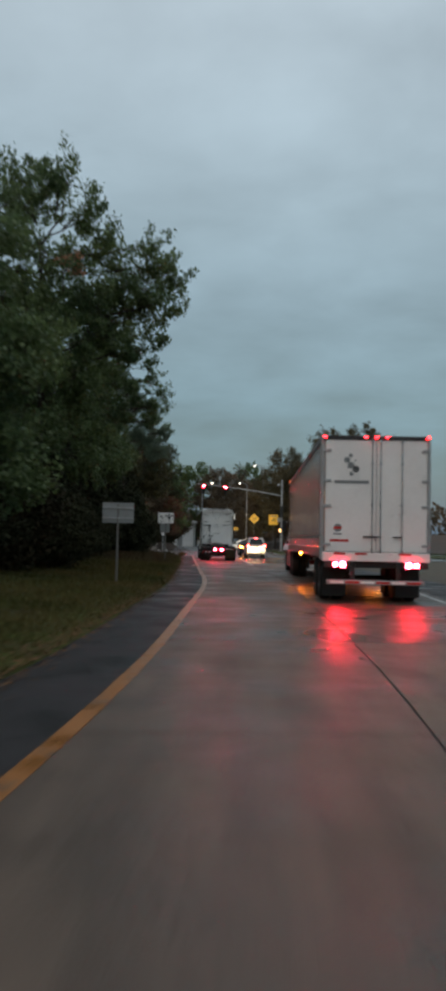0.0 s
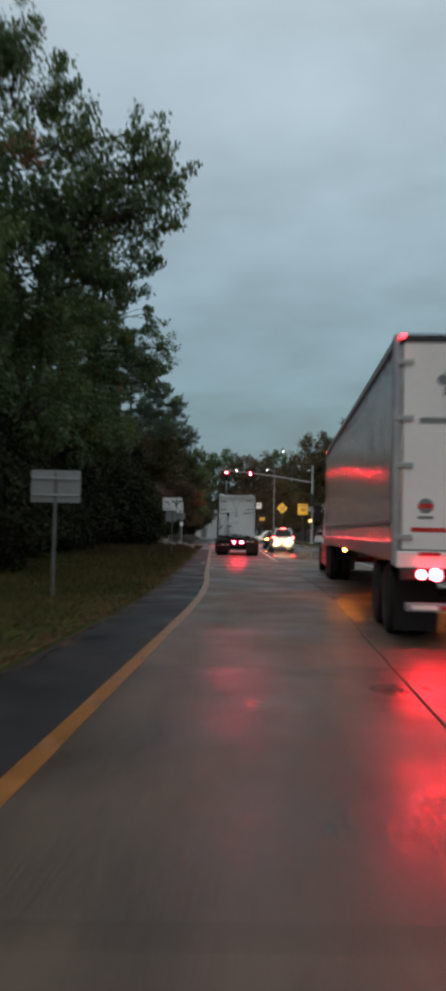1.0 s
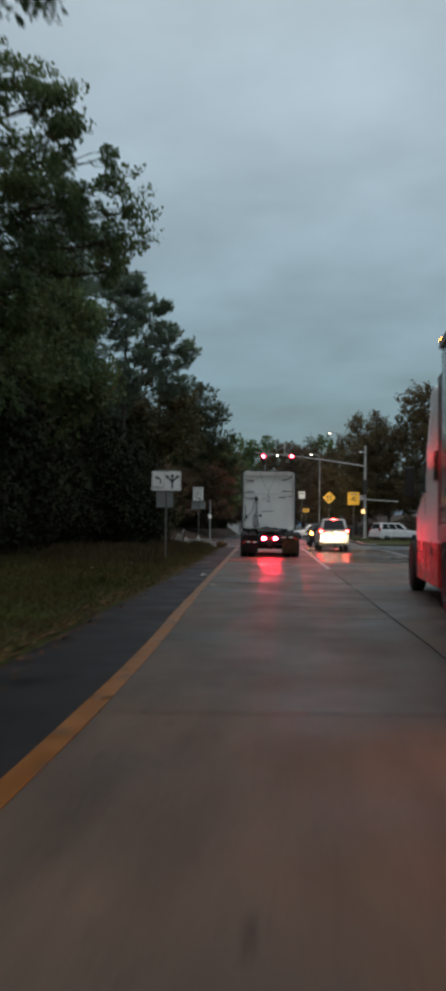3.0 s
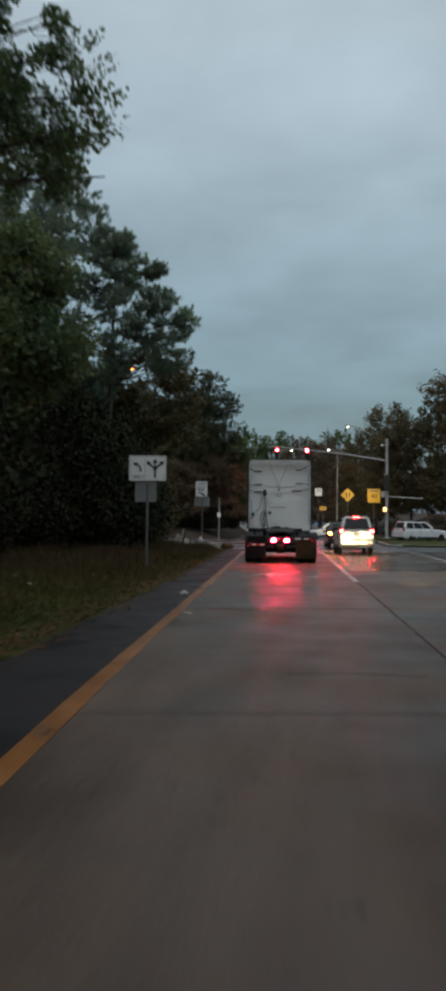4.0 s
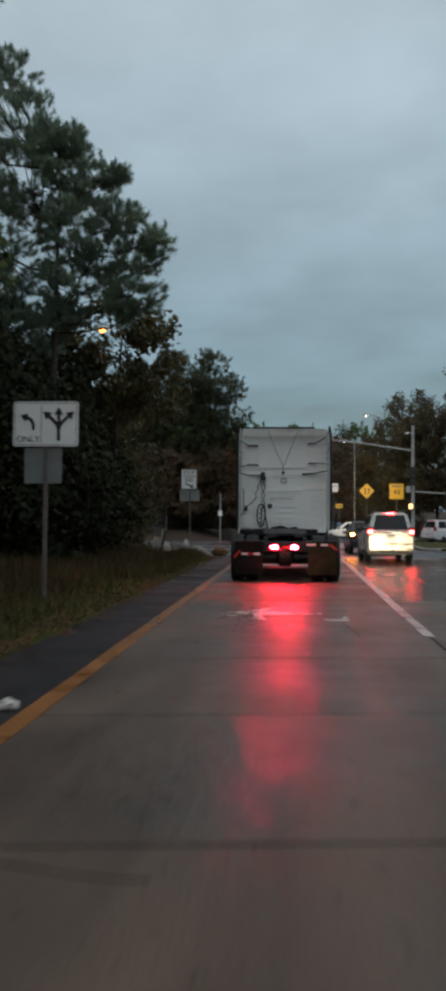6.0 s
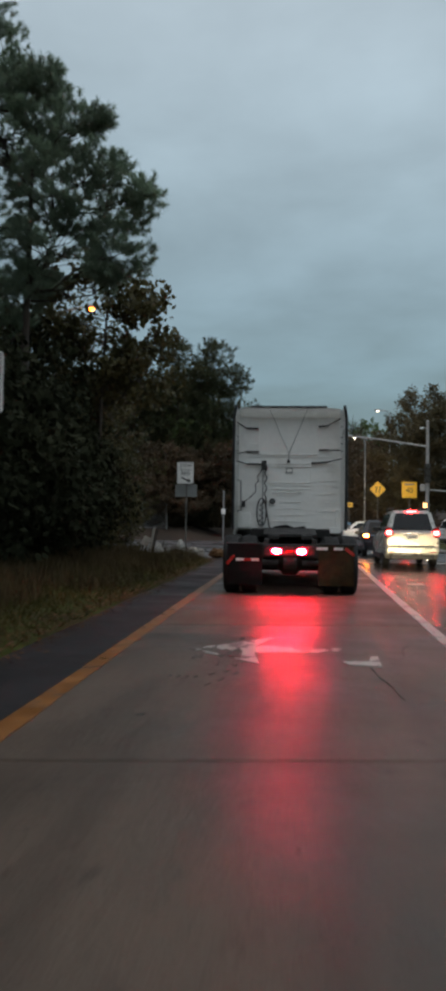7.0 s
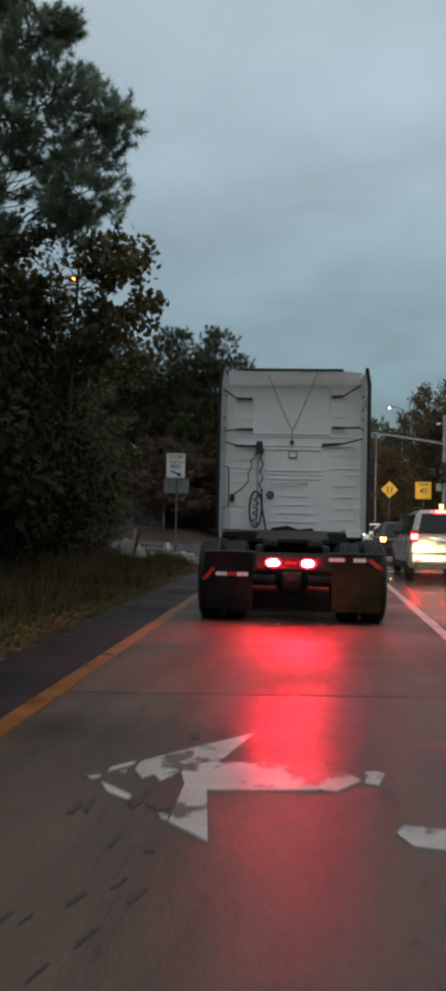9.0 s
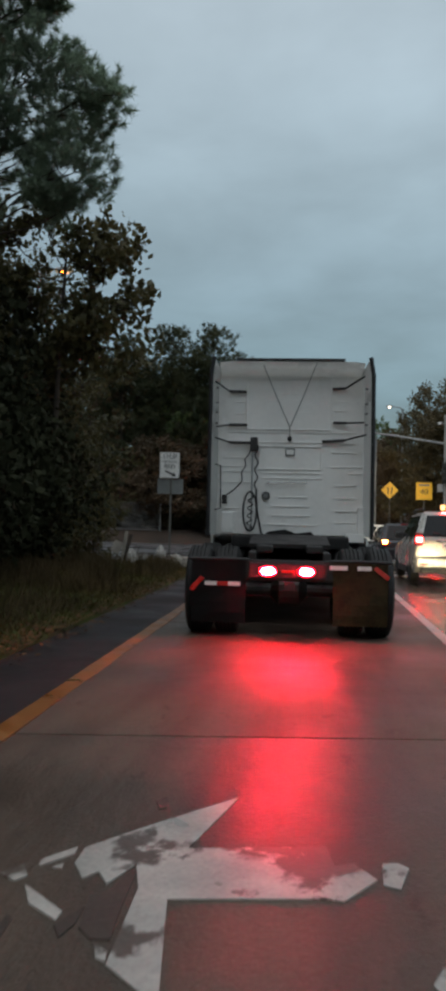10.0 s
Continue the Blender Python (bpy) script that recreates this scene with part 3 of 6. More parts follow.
def tree(seed, height, lobes, clumps, per, size, leaf, spread=0.42, trunk=0.22, droop=0.0, needles=False, shell=0.55, twig=1, spray=0.0, per_tuft=44):
    """Trunk, limbs and crown of a tree at the origin. lobes: (x, y, z, radius) masses of the crown."""
    rng = np.random.default_rng(seed)
    bm = bmesh.new()
    lean = rng.uniform(-0.4, 0.4, 2)
    spine = [Vector((lean[0] * f * f, lean[1] * f * f, height * 0.8 * f)) for f in np.linspace(0, 1, 8)]
    rod(spine, trunk, 9, bm, 0.03)
    weights = np.array([l[3] ** 1.4 for l in lobes])
    pick = rng.choice(len(lobes), clumps, p=weights / weights.sum())
    dirs = rand_dirs(rng, clumps)
    rad = rng.uniform(shell, 1.0, clumps) ** 0.7
    centres = np.array([[lobes[p][k] for k in range(3)] for p in pick]) + dirs * rad[:, None] * np.array([[lobes[p][3], lobes[p][3], lobes[p][3] * 0.8] for p in pick])
    centres[:, 2] = np.maximum(centres[:, 2], 0.4)
    limb_ends = []
    for x, y, z, r in lobes:
        f = min(0.95, max(0.12, (z - r * 0.9) / (height * 0.8)))
        s = Vector((lean[0] * f * f, lean[1] * f * f, height * 0.8 * f))
        e = Vector((x, y, z))
        mid = s.lerp(e, 0.5) + Vector((0, 0, -0.15 * r))
        kink = [Vector(rng.normal(scale=0.10 * r + 0.05, size=3)) for _ in range(3)]
        rod([s, s.lerp(mid, 0.5) + kink[0], mid + kink[1], mid.lerp(e, 0.6) + kink[2], e], trunk * 0.27 * min(1.0, 0.32 + 0.45 * r), 6, bm, 0.015)
        limb_ends.append((s, mid, e))
    for i in range(0, clumps, twig):
        s, mid, e = limb_ends[pick[i]]
        c = Vector(centres[i])
        root = mid.lerp(e, rng.uniform(0, 1))
        rod([root, root.lerp(c, 0.5) + Vector(rng.normal(scale=0.08, size=3)), c], 0.02, 3, bm, 0.006)
    me_trunk = bpy.data.meshes.new("trunk")
    bm.to_mesh(me_trunk)
    bm.free()
    me_trunk.materials.append(M_BARK)
    me_trunk.shade_smooth()
    if needles:
        off = rng.normal(size=(clumps * per, 3))
        off *= np.minimum(1, 1.5 / np.linalg.norm(off, axis=1))[:, None] * spread
        sub = np.repeat(centres, per, axis=0) + off * np.array([1, 1, 0.55])
        aims = np.repeat(dirs, per, axis=0) * np.array([1, 1, 0.3]) + np.array([0, 0, 0.7])
        aims /= np.linalg.norm(aims, axis=1)[:, None]
        q, corners = needle_tufts(rng, sub, aims, size, per_tuft, 0.0105 * size / 0.27), 3
    else:
        sizes = spread * rng.uniform(0.6, 1.25, clumps)
        off = rng.normal(size=(clumps * per, 3))
        off *= np.minimum(1, 1.75 / np.linalg.norm(off, axis=1))[:, None]
        pts = np.repeat(centres, per, axis=0) + off * np.repeat(sizes, per)[:, None] * np.array([1, 1, 0.75])
        if spray:
            aim = dirs * np.array([1, 1, 0.6]) + np.array([0, 0, 0.55 if droop < 0.5 else -0.45])
            aim /= np.linalg.norm(aim, axis=1)[:, None]
            along = rng.uniform(-0.8, 1.2, clumps * per)
            thin = np.clip(1.15 - 0.45 * np.abs(along), 0.4, 1.0)
            pts = np.repeat(centres, per, axis=0) + np.repeat(aim, per, axis=0) * (along * np.repeat(sizes, per) * spray)[:, None] + off * (np.repeat(sizes, per) * 0.52 * thin)[:, None]
        pts[:, 2] = np.maximum(pts[:, 2], 0.05)
        q, corners = leaf_quads(rng, pts, size, droop, 0.66), 4
    return me_trunk, q, corners, leaf


def plant(built, m, label, category="tree", name="tree", group=""):
    me_trunk, q, corners, leaf = built
    t = thing(name, m, label, category, group)
    tr = new("trunk", me_trunk)
    tr.parent = t
    quick_mesh("crown", q.reshape(-1, 3), len(q), corners, leaf, t)
    return t


# leafy trees overhanging the verge
leaning = plant(tree(3, 16.5, [(2.7, -0.4, 9.6, 1.6), (5.0, -0.6, 11.2, 0.62), (4.4, -0.2, 10.3, 0.95), (4.1, 0.2, 11.9, 0.5), (4.0, 0, 12.6, 0.34), (2.5, 0.1, 11.0, 0.95), (1.9, 0.2, 10.2, 1.0), (4.5, 0, 9.2, 0.4), (3.6, 0.2, 8.6, 0.8), (0.7, 0, 15.3, 0.9), (1.3, 0, 14.0, 0.8), (2.1, 0.4, 12.6, 0.9), (-0.8, 0.3, 14.8, 1.4),
                    (0.1, 0, 12.2, 1.4), (-0.5, -0.6, 10.2, 1.7), (1.1, 0.4, 7.4, 1.8), (-0.8, 0, 7.0, 2.5), (1.0, 0, 4.8, 1.8), (-1.1, 0.3, 4, 2.4), (3.1, 0, 11.4, 0.75)], 520, 100, 0.074, M_LEAF, 0.36, 0.24, spray=1.6),
      pose(-7.53, 34.1, 0.06), "tall dark green leafy tree leaning over the verge")
leaning.scale = (1.116, 1.116, 1.116)
plant(tree(5, 17, [(0.2, 0, 14.3, 2.0), (-2.2, 0, 12.5, 2.5), (1.6, 0.2, 11.6, 1.9), (0, 0, 9.6, 2.6), (2.0, -0.4, 8.4, 1.9), (-2.4, 0, 7.5, 2.5), (0.6, 0.2, 5.2, 2.5), (-2, 0, 4, 2.4)], 230, 100, 0.085, M_LEAF, 0.44, 0.28, spray=1.4),
      pose(-9.2, 30, 0.4), "tall dark leafy tree at the wood's edge")
plant(tree(8, 16.5, [(6.1, 0, 8.4, 0.26), (5.95, 0.1, 7.6, 0.2), (5.45, 0, 9.15, 0.34), (5.1, 0, 9.9, 0.36), (4.75, 0.1, 10.7, 0.42), (4.1, 0, 11.5, 0.5), (3.4, 0, 12.2, 0.55), (2.5, 0, 13.0, 0.65), (5.15, 0.1, 8.5, 0.5), (5.2, 0, 7.7, 0.3),
                    (4.3, 0, 9.7, 0.9), (4.2, 0.3, 8.3, 0.8), (3.3, 0, 11.0, 0.9), (3.0, 0, 9.3, 1.3), (1.6, 0, 12.2, 1.1), (1.2, 0, 10.0, 1.8), (2.6, 0, 7.4, 1.4), (0.4, 0, 13.8, 1.2), (0.4, 0, 7.4, 2.0), (-1.5, 0, 10.5, 2.0), (-2.2, 0, 6.2, 2.4), (1.6, 0, 5.4, 1.8), (3.3, 0, 5.9, 1.0)],
           400, 105, 0.064, M_LEAF, 0.29, 0.22, droop=0.9, spray=1.6),
      pose(-9.0, 43.7, 0.3), "dark leafy tree with a long drooping bough over the verge")
plant(tree(13, 14.5, [(0.5, 0, 11.8, 2.2), (-2, 0, 10, 2.4), (1.6, 0, 8.6, 2.0), (0, 0, 6.6, 2.6)], 190, 70, 0.10, M_LEAF_AUT, 0.42, 0.24),
      pose(-10.6, 39, 0.4), "leafy tree with leaves turning yellow-brown")
plant(tree(17, 11.5, [(0.5, 0, 9, 2.0), (-1.5, 0, 7.6, 2.2), (1.6, 0, 6.2, 1.7), (0, 0, 4.6, 2.4), (1.4, 0.3, 3, 1.7), (-1.6, 0, 3, 2.2)], 340, 90, 0.09, M_LEAF, 0.40, 0.18),
      pose(-7.6, 22, 0.4), "dark bushy tree beside the verge")
plant(tree(19, 11, [(0.5, 0, 9, 1.8), (-1.5, 0, 7.6, 2.0), (1.0, 0, 6.4, 1.8), (0, 0, 5.4, 1.8)], 340, 90, 0.10, M_LEAF, 0.40, 0.18),
      pose(-9.4, 53.5, 0.35), "bushy dark green tree at the wood's edge")

# pines and the small yellowing tree at the junction
plant(tree(23, 15.2, [(-3.2, 0.3, 16.2, 1.1), (-1.6, 0, 15.4, 0.9), (-3.6, 0, 14.8, 1.5), (0.1, 0, 13.0, 1.0), (-1.5, 0.3, 13.9, 1.6), (1.1, 0, 11.6, 1.0), (1.7, 0.2, 11.9, 0.6), (0.5, 0.1, 12.9, 0.6), (2.0, 0, 10.5, 0.9), (3.3, 0, 9.7, 0.55), (2.6, 0.2, 9.2, 0.8), (1.0, 0, 9.9, 1.5), (2.6, -0.2, 8.0, 0.9), (-0.8, 0, 11.6, 1.8), (-2.4, 0, 10.2, 2.2), (0.8, 0, 8.5, 1.4), (-2.0, 0, 8.3, 1.3), (2.2, 0, 7.6, 0.5), (-0.8, 0, 6.9, 1.2), (0.2, 0, 7.5, 0.7), (-1.8, 0, 7.2, 1.3), (-2.6, 0.4, 6.4, 1.4), (2.3, 0.2, 7.4, 0.5)], 860, 6, 0.24, M_NEEDLE, 0.19, 0.18, needles=True, shell=0.42, twig=2, per_tuft=54),
      pose(-8.2, 62.5, 0.3), "tall dark pine with tufted needle branches", "tree", "pine_tree")
plant(tree(29, 18.5, [(0, 0, 16.4, 1.8), (1.2, 0, 14.4, 1.8), (-1.4, 0, 13, 2.2), (1.4, 0.2, 11.4, 2.0), (-1, 0, 9.6, 2.2), (1.2, 0, 8.4, 2.0), (0, 0, 6.6, 2.0)], 620, 4, 0.29, M_NEEDLE, 0.26, 0.2, needles=True, shell=0.25, twig=2),
      pose(-11.2, 57.5, 0.4), "tall dark pine behind the verge", "tree", "pine_tree")
corner_tree = plant(tree(31, 8.4, [(1.0, 0, 6.8, 0.75), (1.75, 0, 5.85, 0.65), (1.2, 0.2, 4.9, 0.9), (0.75, 0.1, 7.1, 0.4), (-1.5, 0, 7.5, 0.5), (-0.5, 0.2, 7.85, 0.35), (0.5, 0, 5.2, 0.75), (-1.1, 0.2, 5.9, 0.6), (-1.9, 0, 5.6, 0.8), (-2.2, 0, 6.6, 0.5), (-0.8, 0, 4.2, 1.2)], 190, 42, 0.098, M_LEAF_AUT, 0.34, 0.10, spray=1.3),
      pose(-7.25, 66.2, 0.1), "small tree with yellowing leaves at the corner")
corner_tree.scale = (1.08, 1.08, 1.16)

plant(tree(33, 10.5, [(0, 0, 8.9, 1.3), (1.3, 0, 7.9, 1.3), (-1.4, 0, 7.8, 1.5), (0.3, 0, 6.6, 1.6), (-1.6, 0, 6.0, 1.6), (1.7, 0, 6.4, 1.2), (2.4, 0, 5.2, 1.0), (0.4, 0, 5.0, 1.4)], 190, 30, 0.072, M_LEAF_AUT, 0.32, 0.09, shell=0.15, spray=1.4),
      pose(-10.0, 69.4, 0.05), "thin open tree with sparse yellow-green leaves")

# a clump of rust-brown leaves in the leaning tree, and a bare tree far down the road
rust = plant(tree(71, 2.2, [(0, 0, 1.2, 0.30), (0.5, 0, 0.9, 0.28), (0.45, 0, 1.45, 0.22)], 14, 60, 0.07, M_LEAF_RUST, 0.16, 0.03, shell=0.2), pose(-6.2, 31.4, 11.3), "rust-brown dying bough in the leaning tree", "branch", "dead_branch")
plant(tree(73, 21.5, [(0, 0, 15.6, 1.5), (1.1, 0, 14.8, 1.3), (-1.2, 0.2, 14.6, 1.4), (0.3, 0, 13.0, 1.6)], 130, 3, 0.10, M_LEAF_BROWN, 0.5, 0.2, shell=0.5), pose(0.63, 160, 0), "tall bare tree with thin leafless twigs", "tree", "bare_tree")

# undergrowth along the wood's edge, its shade partly put into the leaf colour
rng0 = random.Random(4)
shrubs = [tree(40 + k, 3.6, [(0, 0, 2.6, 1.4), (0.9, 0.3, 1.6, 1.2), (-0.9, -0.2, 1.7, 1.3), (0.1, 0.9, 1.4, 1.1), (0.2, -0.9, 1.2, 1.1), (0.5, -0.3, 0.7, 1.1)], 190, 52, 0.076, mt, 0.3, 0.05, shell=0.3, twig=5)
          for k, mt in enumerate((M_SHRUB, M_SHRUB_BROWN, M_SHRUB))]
shrub_things = [plant(s, pose(-7.6, 14 + 3.5 * k, 0.3), "dense green shrub darkened for shade at the wood's edge" if k != 1 else "dense shrub with brownish green leaves", "shrub", "shrub", "undergrowth") for k, s in enumerate(shrubs)]
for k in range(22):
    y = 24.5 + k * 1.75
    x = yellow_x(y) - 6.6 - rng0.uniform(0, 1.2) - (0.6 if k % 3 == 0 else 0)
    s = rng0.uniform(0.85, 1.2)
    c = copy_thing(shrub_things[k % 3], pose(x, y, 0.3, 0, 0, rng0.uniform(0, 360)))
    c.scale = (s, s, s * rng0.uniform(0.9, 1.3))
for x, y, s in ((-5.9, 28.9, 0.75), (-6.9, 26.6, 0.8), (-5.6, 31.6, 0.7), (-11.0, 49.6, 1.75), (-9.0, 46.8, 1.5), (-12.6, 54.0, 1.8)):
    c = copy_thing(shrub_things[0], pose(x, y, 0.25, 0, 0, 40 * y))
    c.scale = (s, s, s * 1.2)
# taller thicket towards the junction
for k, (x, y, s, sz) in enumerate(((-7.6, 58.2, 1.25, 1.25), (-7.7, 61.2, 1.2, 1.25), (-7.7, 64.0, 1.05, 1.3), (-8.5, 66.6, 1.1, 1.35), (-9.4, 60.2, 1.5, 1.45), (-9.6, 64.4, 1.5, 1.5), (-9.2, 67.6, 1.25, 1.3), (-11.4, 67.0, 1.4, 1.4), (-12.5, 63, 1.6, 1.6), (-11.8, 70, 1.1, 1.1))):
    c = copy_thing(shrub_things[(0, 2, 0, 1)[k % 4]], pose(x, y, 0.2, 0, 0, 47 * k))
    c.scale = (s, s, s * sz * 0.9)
scrub = tree(51, 5.6, [(0, 0, 4.2, 1.1), (0.6, 0, 3.0, 1.1), (-0.5, 0.2, 2.2, 1.1), (0.8, 0.1, 1.6, 0.9), (0.2, -0.2, 0.9, 0.8)], 110, 34, 0.07, M_LEAF_AUT, 0.3, 0.05, shell=0.2, twig=2, spray=1.3)
for k, (x, y, s) in enumerate(((-8.1, 70.6, 0.95), (-7.2, 69.4, 0.55), (-9.0, 71.2, 1.15), (-7.9, 68.2, 0.8), (-7.1, 66.4, 0.45))):
    plant(scrub, pose(x, y, 0.1, 0, 0, 70 * k), "straggling shrub with thin olive leaves at the corner", "shrub", "shrub", "undergrowth").scale = (s, s, s)
for k in range(5):
    y = -4 + k * 7.0
    c = copy_thing(shrub_things[k % 3], pose(-11.2 - rng0.uniform(0, 1.5), y, 0.4, 0, 0, rng0.uniform(0, 360)))
    c.scale = (1.5, 1.5, 1.9)

# the wood behind, and the trees across the junction
wood = [plant(tree(60 + k, h, lob, (260, 330, 420)[k], (30, 46, 58)[k], (0.175, 0.135, 0.115)[k], mt, 0.54, 0.2, twig=6, spray=1.1), pose(*at), lab, "tree", "tree", "roadside wood")
        for k, (h, lob, mt, at, lab) in enumerate((
            (13, [(0, 0, 10.5, 2.2), (1.6, 0.5, 8, 2.2), (-1.6, -0.4, 8.2, 2.2), (0, 0.8, 5.6, 2.6), (0.8, -1, 3.4, 2.2), (-1.2, 0, 3, 2.2)], M_LEAF, (-15, 34, 0.5), "tall dark leafy tree inside the wood"),
            (12, [(0, 0, 9.4, 2.2), (1.5, 0.5, 7, 2.2), (-1.7, -0.4, 7.4, 2.1), (0, 0.8, 5, 2.6), (1.4, -0.6, 3.2, 2.2), (-1.6, 0, 3, 2.2)], M_LEAF_BROWN, (-9.5, 103, 0.9), "brown autumn tree on the bank"),
            (15, [(0, 0, 12.4, 2.3), (1.7, 0.5, 9.6, 2.6), (-1.7, -0.4, 10, 2.4), (0, 0.8, 7, 2.8), (1.8, -0.6, 4.6, 2.4), (-1.8, 0, 4.4, 2.4)], M_LEAF_DULL, (10.8, 128, 0.1), "tall dull green tree beside the far road")))]
wood[1].scale = (0.8, 0.8, 0.58)


def grove(places, base):
    """Copies of the wood's trees: kind, x, y, size and stretch of each."""
    for src, x, y, s, sz in places:
        c = copy_thing(wood[src], pose(x, y, base, 0, 0, rng0.uniform(0, 360)))
        c.scale = (s, s, s * sz)


# behind the verge
grove(((0, -14, 20, 1.1, 1.1), (0, -15, 48, 1.1, 1.15), (0, -13, 8, 1, 1.0), (0, -12.5, -6, 1, 1), (0, -16, 55, 1.0, 0.9)), 0.4)
# on the bank across the street
grove(((1, -13.2, 101, 0.9, 0.62), (0, -12.5, 106, 1.0, 0.9), (0, -8.3, 107, 0.8, 0.88), (1, -17.5, 104, 1.1, 1.0), (2, -21, 107, 1.05, 0.8), (1, -25, 104, 1.1, 1.0),
       (1, -9.4, 114, 1.0, 0.8), (1, -11.2, 126, 1.1, 0.85)), 1.1)
grove(((1, -13, 138, 1.2, 0.95), (1, -15, 150, 1.2, 1.0)), 0.0)
grove(((2, -16.5, 122, 1.2, 0.8),), 1.1)
# beside and beyond the far road
grove(((1, -20, 134, 1.3, 1.0), (2, 6.6, 127, 1.0, 0.9), (2, 14.8, 126, 1.2, 1.12), (2, 19.5, 124, 1.2, 1.15), (1, 4.0, 136, 1.1, 0.85), (2, 8.6, 136, 1.2, 1.0), (1, 1.6, 146, 1.2, 0.9), (1, -0.6, 158, 1.3, 1.0), (2, 24, 122, 1.2, 1.0)), 0.0)
grove(((1, 12.5, 118, 0.55, 0.42), (1, 16, 117, 0.6, 0.45), (1, 20, 116, 0.6, 0.5), (1, 8.5, 121, 0.5, 0.35)), 0.0)
grove(((1, -4, 176, 1.4, 1.1), (0, -9, 182, 1.5, 1.0), (0, -14, 179, 1.5, 1.0), (0, 3, 172, 1.5, 0.95)), 0.0)

# low growth on the bank
for k, (x, y, s) in enumerate(((-8.9, 101.6, 0.5), (-10.6, 102.2, 0.65), (-12.6, 101.2, 0.45), (-14.6, 102.6, 0.7), (-17.2, 101.8, 0.6), (-19.5, 101.2, 0.7), (-11.6, 104.5, 0.9), (-8.6, 104.6, 0.7))):
    c = copy_thing(shrub_things[(1, 0, 1)[k % 3]], pose(x, y, 0.85, 0, 0, 53 * k))
    c.scale = (s * 1.2, s * 1.2, s)
# pines on the bank
bank_pine = plant(tree(37, 13.5, [(0, 0, 12, 1.3), (1.2, 0, 10.2, 1.6), (-1.4, 0, 9.6, 1.8), (1.9, 0.2, 8.0, 1.6), (-1.6, 0, 7, 2.0), (1.4, 0, 5.6, 2.0), (-0.6, 0, 4.0, 2.0)], 560, 4, 0.42, M_NEEDLE_DARK, 0.42, 0.2, needles=True, shell=0.3, twig=4, per_tuft=26),
                  pose(-13.2, 104.0, 1.0), "dark green pine on the leaf-strewn bank", "tree", "pine_tree", "roadside wood")
bank_pine.scale = (1.25, 1.25, 1.12)
for x, y, s, sz in ((-10.4, 105.0, 1.1, 1.04), (-16.5, 102.5, 1.1, 0.95)):
    c = copy_thing(bank_pine, pose(x, y, 0.9, 0, 0, 31 * x))
    c.scale = (s, s, s * sz)

# distant wood closing the view
rng = np.random.default_rng(5)
n = 14000
ang = rng.uniform(-1.25, 1.25, n)
rad = rng.uniform(235, 265, n)
top = 13 + 5 * np.sin(ang * 17) * np.cos(ang * 7) + 2.5 * np.sin(ang * 61)
ctr = np.stack([np.sin(ang) * rad, 20 + np.cos(ang) * rad, top * rng.uniform(0, 1, n) ** 0.6], axis=1)
q = leaf_quads(rng, ctr, 1.0)
tagged(quick_mesh("far_woods", q, len(q), 4, M_LEAF_BROWN), "brown-green woods in the far distance", "woods", kind="stuff")

# grass and fallen leaves on the verge
rng = np.random.default_rng(11)
n = 80000
yy = rng.uniform(-2, 71.5, n)
uu = rng.beta(1.15, 2.5, n) * 6.6
zz = np.array([verge_height(u, y) for u, y in zip(uu, yy)])
xx = np.array([yellow_x(y) - shoulder_w(y) for y in yy]) - 0.03 - uu
keep = yy < 72.2 - np.where(uu > 5, 0, 5 - np.sqrt(np.clip(25 - (5 - uu) ** 2, 0, 25)))
base = np.stack([xx, yy, zz - 0.01], axis=1)[keep]
m = len(base)
ang = rng.uniform(0, math.tau, m)
h = rng.uniform(0.05, 0.17, (m, 1)) * (0.5 + 0.5 * np.minimum(1, uu[keep] / 1.2))[:, None]
side = np.stack([np.cos(ang), np.sin(ang), np.zeros(m)], axis=1) * 0.012
tip = base + np.stack([rng.normal(scale=0.05, size=m), rng.normal(scale=0.05, size=m), np.zeros(m)], axis=1) + np.array([0, 0, 1]) * h
tagged(quick_mesh("grass", np.stack([base - side, base + side, tip], axis=1), m, 3, M_GRASS), "short rough grass, green and straw-brown, on the verge", "grass", kind="stuff")
# taller straw-coloured grass towards the junction
n = 36000
yy = 42 + 30 * rng.beta(1.8, 1.1, n)
uu = 0.25 + rng.beta(1.3, 1.5, n) * 5.6
keep = (yy < 72.0 - np.where(uu > 5, 0, 5 - np.sqrt(np.clip(25 - (5 - uu) ** 2, 0, 25)))) & (np.array([noise.noise((u * 0.9, y * 0.6, 9)) for u, y in zip(uu, yy)]) > -0.12)
uu, yy = uu[keep], yy[keep]
m = len(uu)
base = np.stack([np.array([yellow_x(y) - shoulder_w(y) for y in yy]) - 0.03 - uu, yy, np.array([verge_height(u, y) for u, y in zip(uu, yy)]) - 0.02], axis=1)
ang = rng.uniform(0, math.tau, m)
h = rng.uniform(0.12, 0.46, (m, 1)) * np.minimum(1, 0.35 + uu / 1.6)[:, None]
side = np.stack([np.cos(ang), np.sin(ang), np.zeros(m)], axis=1) * 0.011
tip = base + np.stack([rng.normal(scale=0.12, size=m), rng.normal(scale=0.12, size=m), np.zeros(m)], axis=1) + np.array([0, 0, 1]) * h
tagged(quick_mesh("tall_grass", np.stack([base - side, base + side, tip], axis=1), m, 3, M_DRYGRASS), "tall dry brown grass near the junction", "grass", kind="stuff")
n = 26000
yy = rng.uniform(-2, 71, n)
pick = rng.uniform(size=n)
